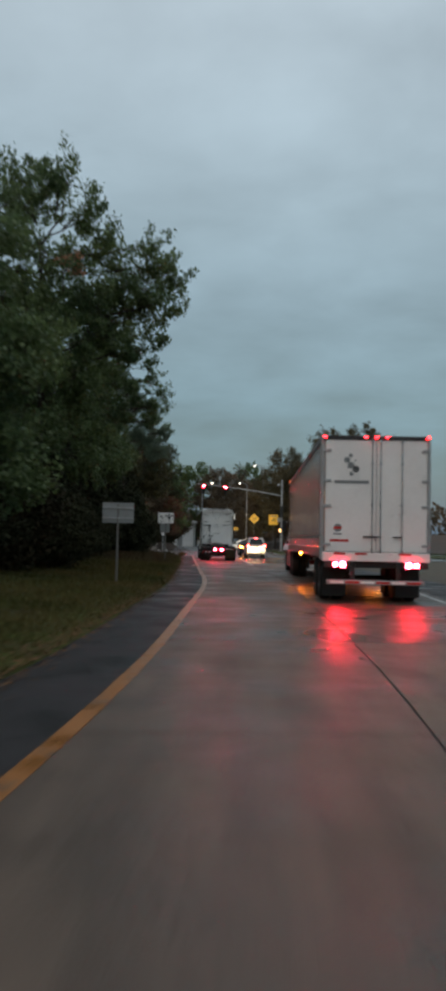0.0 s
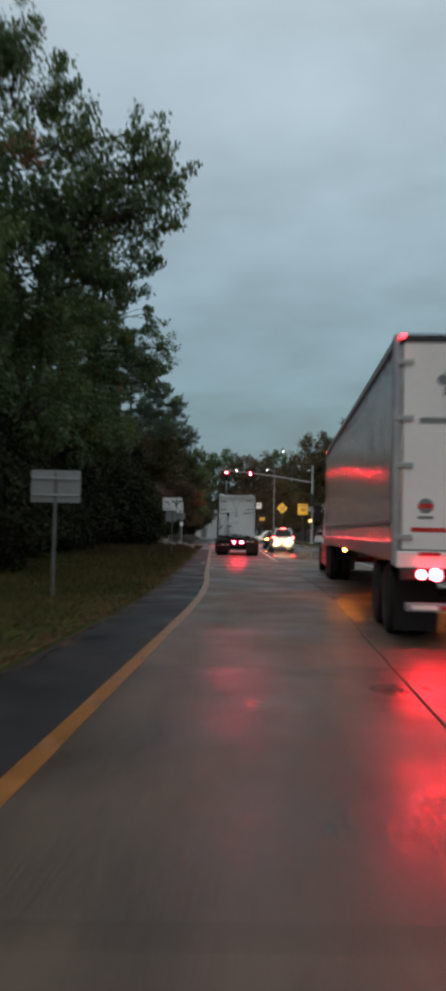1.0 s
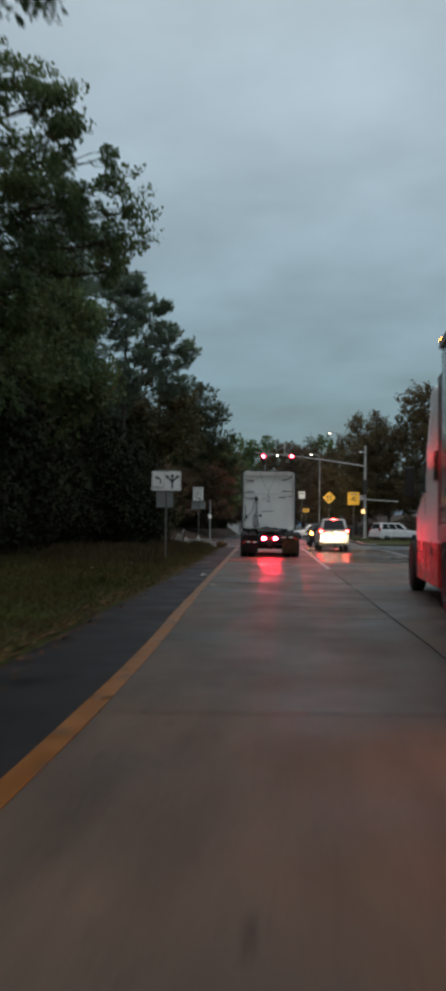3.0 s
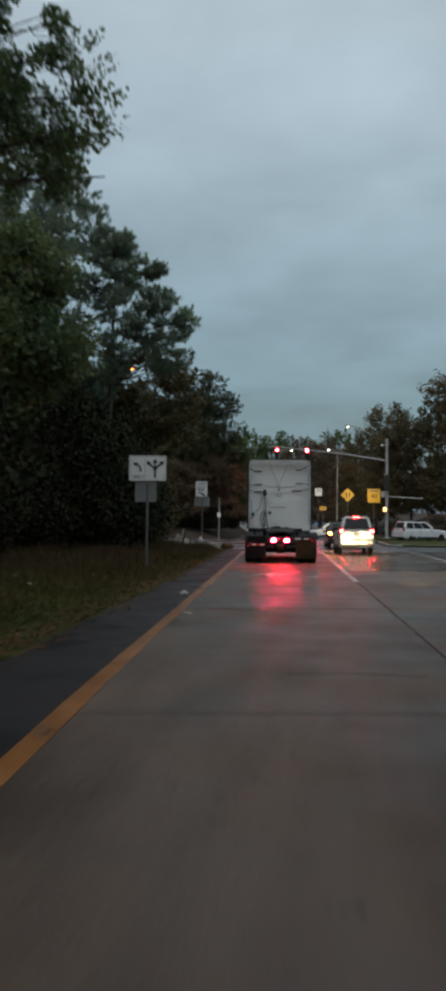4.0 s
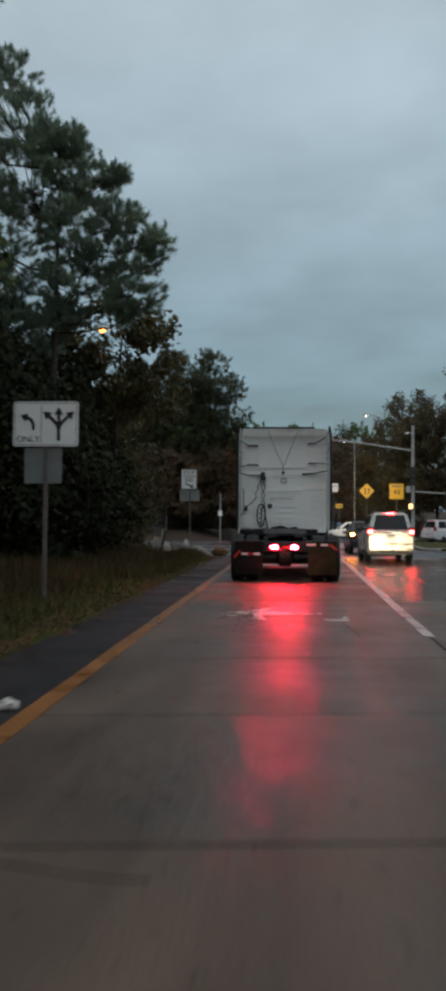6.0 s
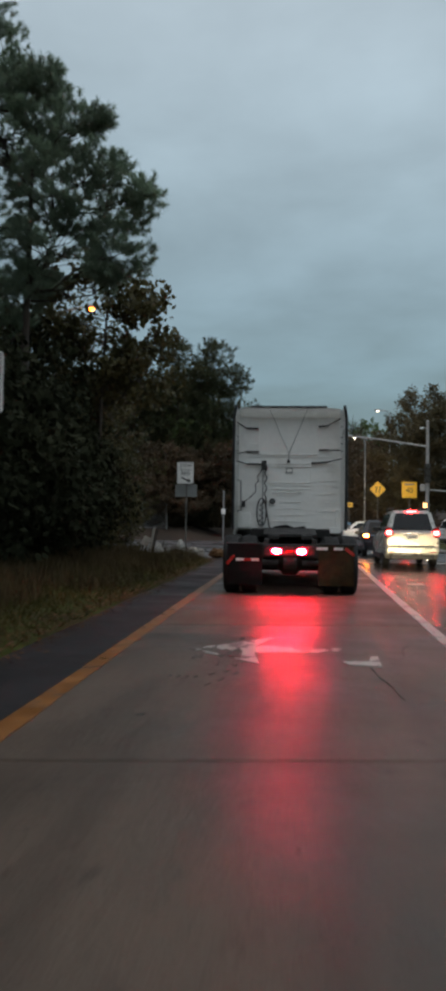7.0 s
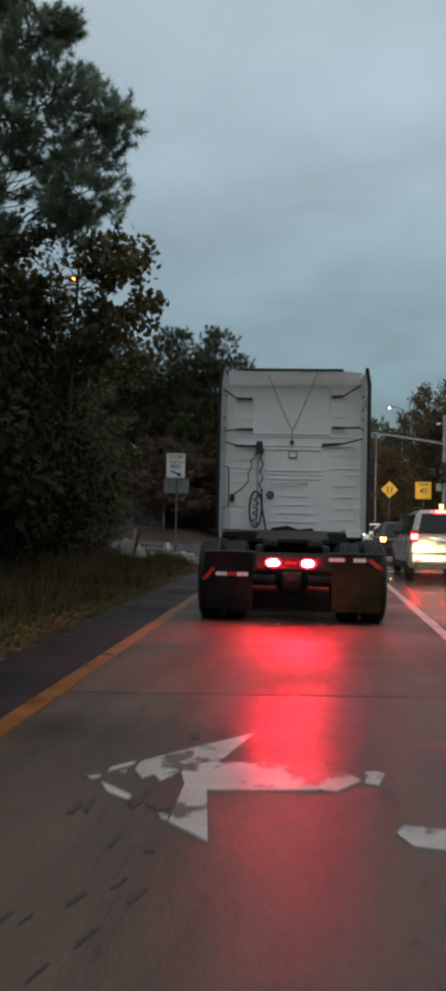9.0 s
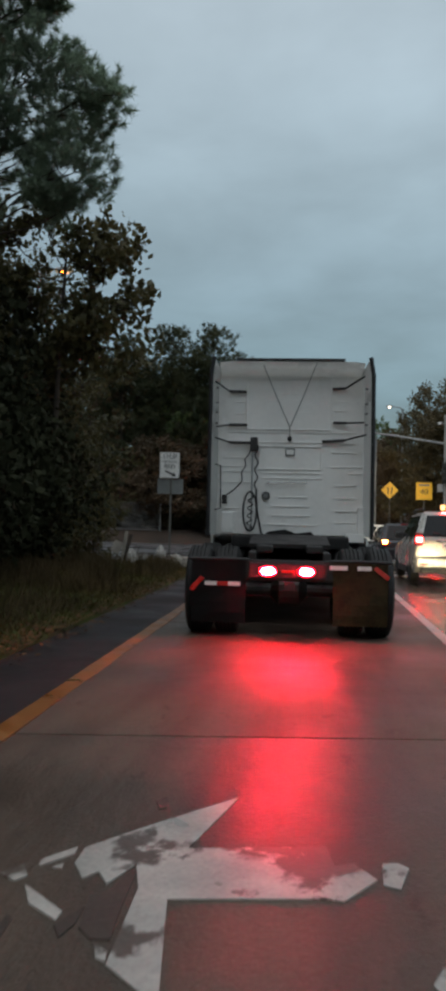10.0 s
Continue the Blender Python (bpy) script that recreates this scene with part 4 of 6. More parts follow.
uu = np.where(pick < 0.36, rng.normal(loc=0.14, scale=0.17, size=n), np.where(pick < 0.55, np.abs(rng.normal(scale=1.3, size=n)), 6.6 - np.abs(rng.normal(scale=2.0, size=n))))
xx = np.array([yellow_x(y) - shoulder_w(y) for y in yy]) - uu
zz = np.array([verge_height(max(u, 0), y) if u > 0 else -0.008 for u, y in zip(uu, yy)]) + 0.012
ctr = np.stack([xx, yy, zz], axis=1)
a = rng.uniform(0, math.tau, n)
s = rng.uniform(0.018, 0.045, (n, 1))
u1 = np.stack([np.cos(a), np.sin(a), rng.normal(scale=0.15, size=n)], axis=1) * s
v1 = np.stack([-np.sin(a), np.cos(a), rng.normal(scale=0.15, size=n)], axis=1) * s * 0.6
tagged(quick_mesh("fallen_leaves", np.stack([ctr - u1, ctr - v1, ctr + u1, ctr + v1], axis=1), n, 4, M_LITTERLEAF), "brown fallen leaves along the edge of the shoulder", "leaves", kind="stuff")

# ---------- wheels ----------


def truck_tyre(x0, x1, y, r, parent, rim=None):
    """A grooved truck tyre between two x, with its rim; rim: the side, -1 or 1, on which the disc shows."""
    w = x1 - x0
    prof = [(x0 + 0.01, r * 0.60), (x0, r * 0.72), (x0 + 0.006, r * 0.9), (x0 + 0.028, r * 0.975)]
    for k in range(5):
        a = x0 + 0.032 + (w - 0.064) * k / 5
        b = x0 + 0.032 + (w - 0.064) * (k + 1) / 5
        prof += [(a, r * 0.985 if k in (0,) else r), (b - 0.014, r), (b - 0.011, r - 0.02), (b - 0.003, r - 0.02)] if k < 4 else [(a, r), (b, r * 0.985)]
    prof += [(x1 - 0.028, r * 0.975), (x1 - 0.006, r * 0.9), (x1, r * 0.72), (x1 - 0.01, r * 0.60)]
    t = part("tyre", lathe(prof, 36, "x", (0, y, r)), M_RUBBER, parent)
    if rim:
        xe = x1 if rim > 0 else x0
        p = [(xe - rim * 0.10, 0.05), (xe - rim * 0.10, r * 0.30), (xe - rim * 0.04, r * 0.42), (xe - rim * 0.02, r * 0.58), (xe - rim * 0.005, r * 0.61), (xe - rim * 0.03, r * 0.61)]
        part("rim", lathe(p, 24, "x", (0, y, r)), M_CHROME, t, "bright metal rim")
    return t


def car_wheel(x0, x1, y, r, parent, out):
    prof = [(x0 + 0.01, r * 0.6), (x0, r * 0.75), (x0 + 0.02, r * 0.96), (x0 + 0.05, r), ((x0 + x1) / 2, r), (x1 - 0.05, r), (x1 - 0.02, r * 0.96), (x1, r * 0.75), (x1 - 0.01, r * 0.6)]
    wheel = part("wheel", lathe(prof, 28, "x", (0, y, r)), M_RUBBER, parent)
    xe = x1 if out > 0 else x0
    part("rim", lathe([(xe - out * 0.06, 0.03), (xe - out * 0.03, 0.09), (xe - out * 0.05, r * 0.4), (xe - out * 0.01, r * 0.62), (xe - out * 0.05, r * 0.63)], 20, "x", (0, y, r)), M_CHROME, wheel, "bright alloy rim")
    return wheel


def wavy(p0, p1, amp, turns, n=40):
    a, b = Vector(p0), Vector(p1)
    return [a.lerp(b, i / n) + Vector((amp * math.sin(i / n * turns * math.tau), amp * 0.6 * math.cos(i / n * turns * math.tau), 0)) for i in range(n + 1)]


# ---------- white tractor without a trailer, waiting at the line ----------
tractor = thing("tractor_truck", pose(-0.41, 56.3, 0, 0, 0, 5.2), "white sleeper tractor truck without trailer, brake lights lit", "truck")
R = 0.52
for y in (0.52, 1.86):
    for sx in (-1, 1):
        for a, b, rim in ((0.92, 1.215, sx), (0.59, 0.885, None)):
            truck_tyre(min(sx * a, sx * b), max(sx * a, sx * b), y, R, tractor, rim)
    part("axle", rod([(-1.0, y, R), (-0.25, y, R), (0, y, R), (0.25, y, R), (1.0, y, R)], 0.075, 10), M_FRAME, tractor)
    part("axle_housing", lathe([(-0.22, 0.08), (-0.12, 0.2), (0.12, 0.2), (0.22, 0.08)], 16, "x", (0, y, R)), M_FRAME, tractor)
for sx in (-1, 1):
    part("frame_rail", box(sx * 0.43 - 0.045, sx * 0.43 + 0.045, 0.02, 6.6, 0.72, 0.99, 0.012), M_FRAME, tractor)
part("rear_crossmember", box(-0.52, 0.52, -0.02, 0.07, 0.66, 0.90, 0.015), M_FRAME, tractor)
lamp_bar = part("lamp_bar", box(-0.46, 0.42, -0.06, -0.02, 0.69, 0.87, 0.012), M_FRAME, tractor)
for x in (-0.245, 0.195):
    part("brake_light", plate_xz([(x + 0.078 * math.cos(a * math.tau / 24), 0.775 + 0.042 * math.sin(a * math.tau / 24)) for a in range(24)], -0.085, -0.058), G_BRAKE, lamp_bar, "lit red brake light")
    # overexposed centre of the lamp, added as an oval in front of the lens
    part("glare_core", plate_xz([(x + 0.040 * math.cos(a * math.tau / 24), 0.775 + 0.018 * math.sin(a * math.tau / 24)) for a in range(24)], -0.090, -0.084), G_GLARECORE, lamp_bar, "yellowish glare core laid over the lens")
    # wider glowing oval standing in for the lamp's red bloom
    part("bloom_rim", plate_xz([(x + 0.102 * math.cos(a * math.tau / 24), 0.775 + 0.064 * math.sin(a * math.tau / 24)) for a in range(24)], -0.072, -0.05), G_BLOOM, lamp_bar, "red rim glowing as the brake light's bloom")
part("plate_reflector", box(-0.09, 0.06, -0.07, -0.055, 0.76, 0.79, 0.004), M_TAPE_RED, lamp_bar)
part("plate_bar", box(-0.06, 0.06, -0.072, -0.058, 0.55, 0.66, 0.005), M_FRAME, tractor)
for sx in (-1, 1):
    part("flap_bracket", rod([(sx * 0.45, 0.0, 0.90), (sx * 0.8, -0.03, 0.905), (sx * 1.16, -0.03, 0.90)], 0.018, 8), M_FRAME, tractor)
    flap = bmesh.new()
    rows = []
    for i in range(7):
        z = 0.89 - 0.72 * i / 6
        rows.append([flap.verts.new((sx * (0.50 + 0.62 * k / 3), -0.03 + 0.02 * math.sin(i * 0.8 + k) * i / 6, z)) for k in range(4)])
    for a, b in zip(rows, rows[1:]):
        for k in range(3):
            flap.faces.new((a[k], a[k + 1], b[k + 1], b[k]))
    bmesh.ops.solidify(flap, geom=flap.faces[:], thickness=0.01)
    mud = part("mudflap", flap, M_RUBBER if sx < 0 else M_RUBBER_LIT, tractor, "black rubber mudflap" if sx < 0 else "mudflap tinted yellowish for the light falling on it")
    z = 0.62 if sx < 0 else 0.83
    for x0, x1, mt in ((-0.97, -0.83, M_TAPE_WHITE), (-0.83, -0.70, M_TAPE_RED), (-0.70, -0.56, M_TAPE_WHITE)) if sx < 0 else ((0.46, 0.66, M_TAPE_WHITE), (0.77, 0.93, M_TAPE_WHITE)):
        part("reflective_tape", box(x0, x1, -0.062, -0.054, z - 0.024, z + 0.024, 0.002), mt, mud)
    x0 = -1.13 if sx < 0 else 0.97
    part("side_reflector", box(0, 0.20, -0.066, -0.055, -0.026, 0.026, 0.003, m=pose(x0, 0, 0.54 if sx < 0 else 0.84, 0, -48 if sx < 0 else 38, 0)), M_TAPE_RED, mud)
part("engine_pan", box(-0.92, 0.92, 2.75, 6.9, 0.27, 0.72, 0.05), M_FRAME, tractor)
part("deck_plate", box(-0.78, 0.80, 1.55, 2.5, 0.99, 1.16, 0.03), M_RUBBER, tractor)
part("deck_hump", plate_xz([(-0.36, 1.15), (-0.30, 1.21), (-0.06, 1.25), (0.10, 1.19), (0.30, 1.22), (0.36, 1.15)], 1.7, 2.3), M_RUBBER, tractor)
part("step_box", box(0.82, 1.06, 2.2, 2.5, 1.08, 1.2, 0.01), M_CABWHITE, tractor)
fw = plate_xz([(-0.5, 0.0), (-0.5, 0.05), (0.5, 0.05), (0.5, 0.0)], 0, 0.9)
fw.transform(pose(0, 0.75, 1.02, 7))
part("fifth_wheel", fw, M_FRAME, tractor)
for sx in (-1, 1):
    part("fifth_wheel_ramp", box(sx * 0.3 - 0.1, sx * 0.3 + 0.1, 0.35, 0.8, 0.97, 1.06, 0.02, m=pose(0, 0, 0, 0, 0, 0)), M_FRAME, tractor)

# cab shell: sleeper, roof fairing, bonnet
Y0 = 2.55


def hull(sections, mat, name, parent, label="", smooth=True):
    """A closed shell through rings of equal length."""
    bm = bmesh.new()
    rings = [[bm.verts.new(p) for p in ring] for ring in sections]
    n = len(rings[0])
    for a, b in zip(rings, rings[1:]):
        for k in range(n):
            bm.faces.new((a[k], a[(k + 1) % n], b[(k + 1) % n], b[k]))
    bm.faces.new(rings[0][::-1])
    bm.faces.new(rings[-1])
    bmesh.ops.recalc_face_normals(bm, faces=bm.faces[:])
    bmesh.ops.bevel(bm, geom=[e for e in bm.edges if e.calc_face_angle(0) > 0.6], offset=0.03, segments=2, affect="EDGES")
    return part(name, bm, mat, parent, label, smooth=False)


def ring_at(y, w, z0, z1, wt=None):
    wt = wt or w
    return [(-w, y, z0), (-w, y, z0 + 0.5 * (z1 - z0)), (-wt, y, z1 - 0.12), (-wt + 0.14, y, z1), (wt - 0.14, y, z1), (wt, y, z1 - 0.12), (w, y, z0 + 0.5 * (z1 - z0)), (w, y, z0)]


hull([ring_at(Y0, 1.08, 1.14, 3.64), ring_at(Y0 + 1.2, 1.13, 1.0, 3.78), ring_at(Y0 + 2.2, 1.13, 0.8, 3.66, 1.08), ring_at(Y0 + 3.0, 1.12, 0.7, 2.9, 0.98)], M_CABWHITE, "sleeper_cab", tractor)
hull([ring_at(Y0 + 3.0, 1.1, 0.7, 2.05), ring_at(Y0 + 4.2, 1.02, 0.6, 1.75), ring_at(Y0 + 4.7, 0.85, 0.5, 1.45)], M_CABWHITE, "bonnet", tractor)
for sx in (-1, 1):
    truck_tyre(min(sx * 0.92, sx * 1.2), max(sx * 0.92, sx * 1.2), Y0 + 3.9, R, tractor, sx)
    part("fuel_tank", rod([(sx * 0.92, 2.9, 0.62), (sx * 0.92, 4.6, 0.62)], 0.28, 18), M_CHROME, tractor, "polished fuel tank")
    part("side_skirt", box(sx * 1.14 - 0.02, sx * 1.14 + 0.02, 2.6, 5.2, 0.42, 1.15, 0.015), M_CABWHITE, tractor)

# unseen front lamps with up-aimed fill spots, added to brighten the signs beyond
for sx in (-1, 1):
    part("headlight", box(min(sx * 0.5, sx * 0.78), max(sx * 0.5, sx * 0.78), Y0 + 4.62, Y0 + 4.73, 0.85, 1.05, 0.03), G_HEAD, tractor, "lit headlight")
    ld = bpy.data.lights.new("headlight_or_fill_beam", "SPOT")
    ld.energy, ld.spot_size, ld.spot_blend, ld.color, ld.shadow_soft_size = 24000, radians(9), 0.6, (1.0, 0.80, 0.52), 0.08
    lo = new("headlight_or_fill_beam", ld)
    lo.matrix_world = look((-1.05 + sx * 0.62, 64.1, 0.95), (3.2 + sx * 0.9, 119, 4.3))
# side extenders flaring back from the rear wall, with black rubber lips
for sx in (-1, 1):
    ext = bmesh.new()
    rows = []
    for i in range(10):
        z = 1.16 + (3.60 - 1.16) * i / 9
        cr = 0.05 if i == 9 else 0
        rows.append([ext.verts.new((sx * (1.07 - cr), Y0 - 0.005, z)), ext.verts.new((sx * (1.10 - cr), Y0 - 0.14, z)), ext.verts.new((sx * (1.125 - cr), Y0 - 0.30, z + 0.03 * i / 9)), ext.verts.new((sx * (1.14 - cr), Y0 - 0.44, z + 0.07 * i / 9))])
    for a, b in zip(rows, rows[1:]):
        for k in range(3):
            ext.faces.new((a[k], a[k + 1], b[k + 1], b[k]))
    bmesh.ops.solidify(ext, geom=ext.faces[:], thickness=0.018)
    e = part("side_extender", ext, M_CABWHITE, tractor, "white flared side fairing")
    part("rubber_lip", rod([(sx * 1.155, Y0 - 0.45, 1.14), (sx * 1.157, Y0 - 0.45, 2.4), (sx * 1.152, Y0 - 0.45, 3.45), (sx * 1.11, Y0 - 0.45, 3.70)], 0.03, 8), M_BLACK, e, "black rubber edge")
    for z in (3.30, 3.08, 2.94, 2.78):
        part("rivet", rod([(sx * 1.10, Y0 - 0.17, z), (sx * 1.065, Y0 - 0.18, z)], 0.013, 8), M_GREY, e)
# roof lip with its dark seal
lip = bmesh.new()
rows = []
for i in range(13):
    x = -1.05 + 2.10 * i / 12
    rows.append([lip.verts.new((x, Y0, 3.50)), lip.verts.new((x, Y0 - 0.12, 3.60)), lip.verts.new((x, Y0 - 0.30, 3.67 - 0.02 * (abs(x) > 0.9)))])
for a, b in zip(rows, rows[1:]):
    for k in range(2):
        lip.faces.new((a[k], a[k + 1], b[k + 1], b[k]))
bmesh.ops.solidify(lip, geom=lip.faces[:], thickness=0.02)
roof = part("roof_lip", lip, M_CABWHITE, tractor, "white flared roof edge")
part("roof_seal", box(-0.80, 0.76, Y0 - 0.34, Y0 - 0.29, 3.67, 3.71, 0.012), M_BLACK, roof, "black rubber roof seal")


def cab_x(c):
    return (c - 425) * 0.00304


def cab_z(c):
    return 3.70 - (c - 60) * 0.00312


def rib(x0, x1, z, h=0.016, mat=M_CABWHITE, name="pressed_rib"):
    part(name, box(cab_x(x0), cab_x(x1), Y0 - 0.014, Y0 + 0.01, cab_z(z) - h / 2, cab_z(z) + h / 2, 0.005), mat, tractor)


for x0, x1, z in ((285, 550, 207), (285, 550, 240), (290, 550, 295), (155, 210, 246), (155, 210, 302), (635, 692, 240), (635, 690, 284),
                  (120, 235, 510), (95, 225, 552), (95, 225, 576), (110, 225, 628), (90, 205, 770), (95, 200, 750), (285, 580, 582), (285, 580, 606),
                  (625, 745, 482), (618, 780, 550), (700, 780, 580), (640, 745, 636), (640, 745, 696), (640, 745, 756), (640, 745, 810), (370, 510, 694), (340, 520, 738), (340, 530, 782), (300, 560, 826)):
    rib(x0, x1, z)
for z in (388, 436):
    rib(120, 738, z, 0.024)
# raised panels: upper centre and the framed hatch
for a, b, c, d in ((206, 622, 128, 137), (206, 622, 370, 379), (206, 214, 137, 370), (614, 622, 137, 370)):
    part("panel_moulding", box(cab_x(a), cab_x(b), Y0 - 0.024, Y0 + 0.01, cab_z(d), cab_z(c), 0.006), M_CABWHITE, tractor)
part("raised_panel", box(cab_x(212), cab_x(615), Y0 - 0.011, Y0 + 0.01, cab_z(372), cab_z(135), 0.008), M_CABWHITE, tractor)
for a, b, c, d in ((275, 575, 452, 458), (275, 575, 560, 566), (272, 279, 458, 560), (571, 578, 458, 560)):
    part("hatch_moulding", box(cab_x(a), cab_x(b), Y0 - 0.018, Y0 + 0.01, cab_z(d), cab_z(c), 0.004), M_CABWHITE, tractor)
for a, b in ((95, 160), (750, 790)):
    part("corner_step", box(cab_x(a), cab_x(b), Y0 - 0.05, Y0 + 0.01, cab_z(872), cab_z(735 if a > 400 else 770), 0.02), M_CABWHITE, tractor)
part("data_plate", box(cab_x(400), cab_x(447), Y0 - 0.02, Y0 + 0.005, cab_z(500), cab_z(464), 0.004), M_GREY, tractor)
part("plate_face", box(cab_x(406), cab_x(441), Y0 - 0.025, Y0 - 0.018, cab_z(494), cab_z(470), 0.003), M_CABWHITE, tractor)
part("grab_bar", rod([(cab_x(315), Y0, cab_z(632)), (cab_x(318), Y0 - 0.06, cab_z(628)), (cab_x(500), Y0 - 0.06, cab_z(626)), (cab_x(504), Y0, cab_z(630))], 0.013, 8), M_CHROME, tractor, "bright steel grab bar")
part("round_port", lathe([(Y0 - 0.035, 0.035), (Y0 - 0.04, 0.058), (Y0, 0.062)], 20, "y", (cab_x(310), 0, cab_z(690))), M_BLACK, tractor, "round black port")
part("port_cap", lathe([(Y0 - 0.045, 0.01), (Y0 - 0.042, 0.034), (Y0 - 0.02, 0.036)], 16, "y", (cab_x(310), 0, cab_z(690))), M_GREY, tractor)
for pts in (((65, 170), (125, 198), (207, 200)), ((75, 378), (125, 357), (213, 357)), ((622, 183), (682, 180), (765, 141)), ((628, 342), (690, 342), (765, 352)), ((70, 430), (130, 440), (242, 442)), ((575, 431), (680, 424), (775, 408))):
    bar = [(cab_x(x), Y0 - (0.05 if 120 < x < 700 else 0.36), cab_z(z)) for x, z in pts]
    part("strut", rod(bar, 0.013, 8), M_BLACK, tractor, "black fairing strut")
    thick = bar[1:] if pts[0][0] < 200 else bar[:2]
    part("strut_sleeve", rod(thick, 0.021, 8), M_BLACK, tractor)
for x, z in ((290, 85), (545, 68)):
    part("chain", rod([(cab_x(x), Y0 - 0.28, cab_z(z)), (cab_x((x + 420) / 2), Y0 - 0.15, cab_z((z + 365) / 2 + 6)), (cab_x(420), Y0 - 0.06, cab_z(365))], 0.0075, 6), M_GALV, tractor, "thin hanging chain")
part("chain_drop", rod([(cab_x(420), Y0 - 0.06, cab_z(360)), (cab_x(420), Y0 - 0.05, cab_z(415))], 0.0075, 6), M_GALV, tractor)
part("tow_ball", lathe([(-0.036, 0.008), (-0.026, 0.028), (0, 0.036), (0.026, 0.028), (0.036, 0.008)], 14, "z", (cab_x(420), Y0 - 0.05, cab_z(420))), M_BLACK, tractor)
# hose stand with coiled air lines
stand = part("hose_stand", box(cab_x(232), cab_x(268), Y0 - 0.16, Y0 - 0.02, cab_z(482), cab_z(418), 0.015), M_BLACK, tractor, "black hose bracket")
part("stand_pole", rod([(cab_x(243), Y0 - 0.12, cab_z(440)), (cab_x(243), Y0 - 0.12, cab_z(850))], 0.012, 8), M_GALV, stand)
part("air_line", rod(wavy((cab_x(264), Y0 - 0.13, cab_z(450)), (cab_x(262), Y0 - 0.13, cab_z(672)), 0.022, 3.2), 0.011, 6), M_BLACK, stand, "black coiled air line")
part("air_line", rod([(cab_x(x), Y0 - 0.12, cab_z(z)) for x, z in ((240, 460), (226, 500), (206, 520), (212, 552), (192, 580), (196, 624), (160, 664), (124, 690), (112, 704))], 0.010, 6), M_BLACK, stand)
part("gladhand", box(cab_x(100), cab_x(124), Y0 - 0.15, Y0 - 0.06, cab_z(732), cab_z(690), 0.012), M_BLACK, stand)
part("hose_loop", rod([(cab_x(236 + 32 * math.sin(a * math.tau / 28)), Y0 - 0.14, cab_z(766 - 92 * math.cos(a * math.tau / 28))) for a in range(-1, 28)], 0.014, 6), M_BLACK, stand, "looped black hose")
part("inner_coil", rod(wavy((cab_x(240), Y0 - 0.14, cab_z(690)), (cab_x(232), Y0 - 0.14, cab_z(848)), 0.035, 4.5, 60), 0.009, 6), M_RUBBER, stand)
part("hanging_hose", rod([(cab_x(264), Y0 - 0.14, cab_z(660)), (cab_x(270), Y0 - 0.15, cab_z(760)), (cab_x(290), Y0 - 0.12, cab_z(860)), (cab_x(320), Y0 - 0.2, cab_z(900))], 0.015, 6), M_BLACK, stand)
part("side_pipe", rod([(cab_x(72), Y0 - 0.3, cab_z(552)), (cab_x(92), Y0 - 0.2, cab_z(556)), (cab_x(96), Y0 - 0.2, cab_z(755)), (cab_x(72), Y0 - 0.3, cab_z(762))], 0.011, 6), M_BLACK, tractor)

# ---------- articulated truck in the second lane ----------
TR = pose(4.40, 19.4, 0, 0, 0, -0.6)
trailer = thing("semi_trailer", TR, "white box trailer with grey side skin and lit tail lights", "trailer", "articulated truck")
L, W = 16.2, 1.3
part("box_body", box(-W + 0.012, W - 0.012, 0.05, L, 1.18, 4.06, 0.02), M_ALU, trailer, "grey-white trailer side skin")
for sx in (-1, 1):
    part("top_rail", box(sx * W - 0.03, sx * W + 0.012, 0.0, L + 0.01, 3.98, 4.10, 0.012), M_GALV, trailer)
    part("bottom_rail", box(sx * W - 0.03, sx * W + 0.015, 0.0, L + 0.01, 1.10, 1.34, 0.012), M_GALV, trailer)
    part("scuff_band", box(sx * W - 0.02, sx * W + 0.008, 0.1, L - 0.1, 1.60, 1.66, 0.006), M_GALV, trailer)
    for k in range(28):
        y = 0.45 + k * 0.575
        part("side_post", box(sx * W - 0.015, sx * W - 0.0085, y - 0.02, y + 0.02, 1.36, 3.97, 0.001), M_ALU, trailer)
    for k in range(10):
        y = 0.5 + k * 1.6
        part("side_tape", box(sx * W - 0.01, sx * W + 0.019, y, y + 0.45, 1.19, 1.24, 0.002), M_TAPE_RED if k % 2 else M_TAPE_WHITE, trailer)
    part("amber_marker", box(sx * (W + 0.005) - 0.02, sx * (W + 0.005) + 0.03, 8.0, 8.2, 1.05, 1.16, 0.02), G_AMBER, trailer, "lit amber side marker")
    part("top_marker", box(sx * W - 0.03, sx * W + 0.03, L - 0.12, L, 4.08, 4.13, 0.01), G_SODIUM, trailer, "lit amber corner marker")
    part("landing_leg", rod([(sx * 0.75, 12.2, 1.1), (sx * 0.75, 12.2, 0.42)], 0.07, 8), M_FRAME, trailer)
part("underframe", box(-0.55, 0.55, 0.1, L - 0.3, 0.86, 1.12, 0.02), M_FRAME, trailer)
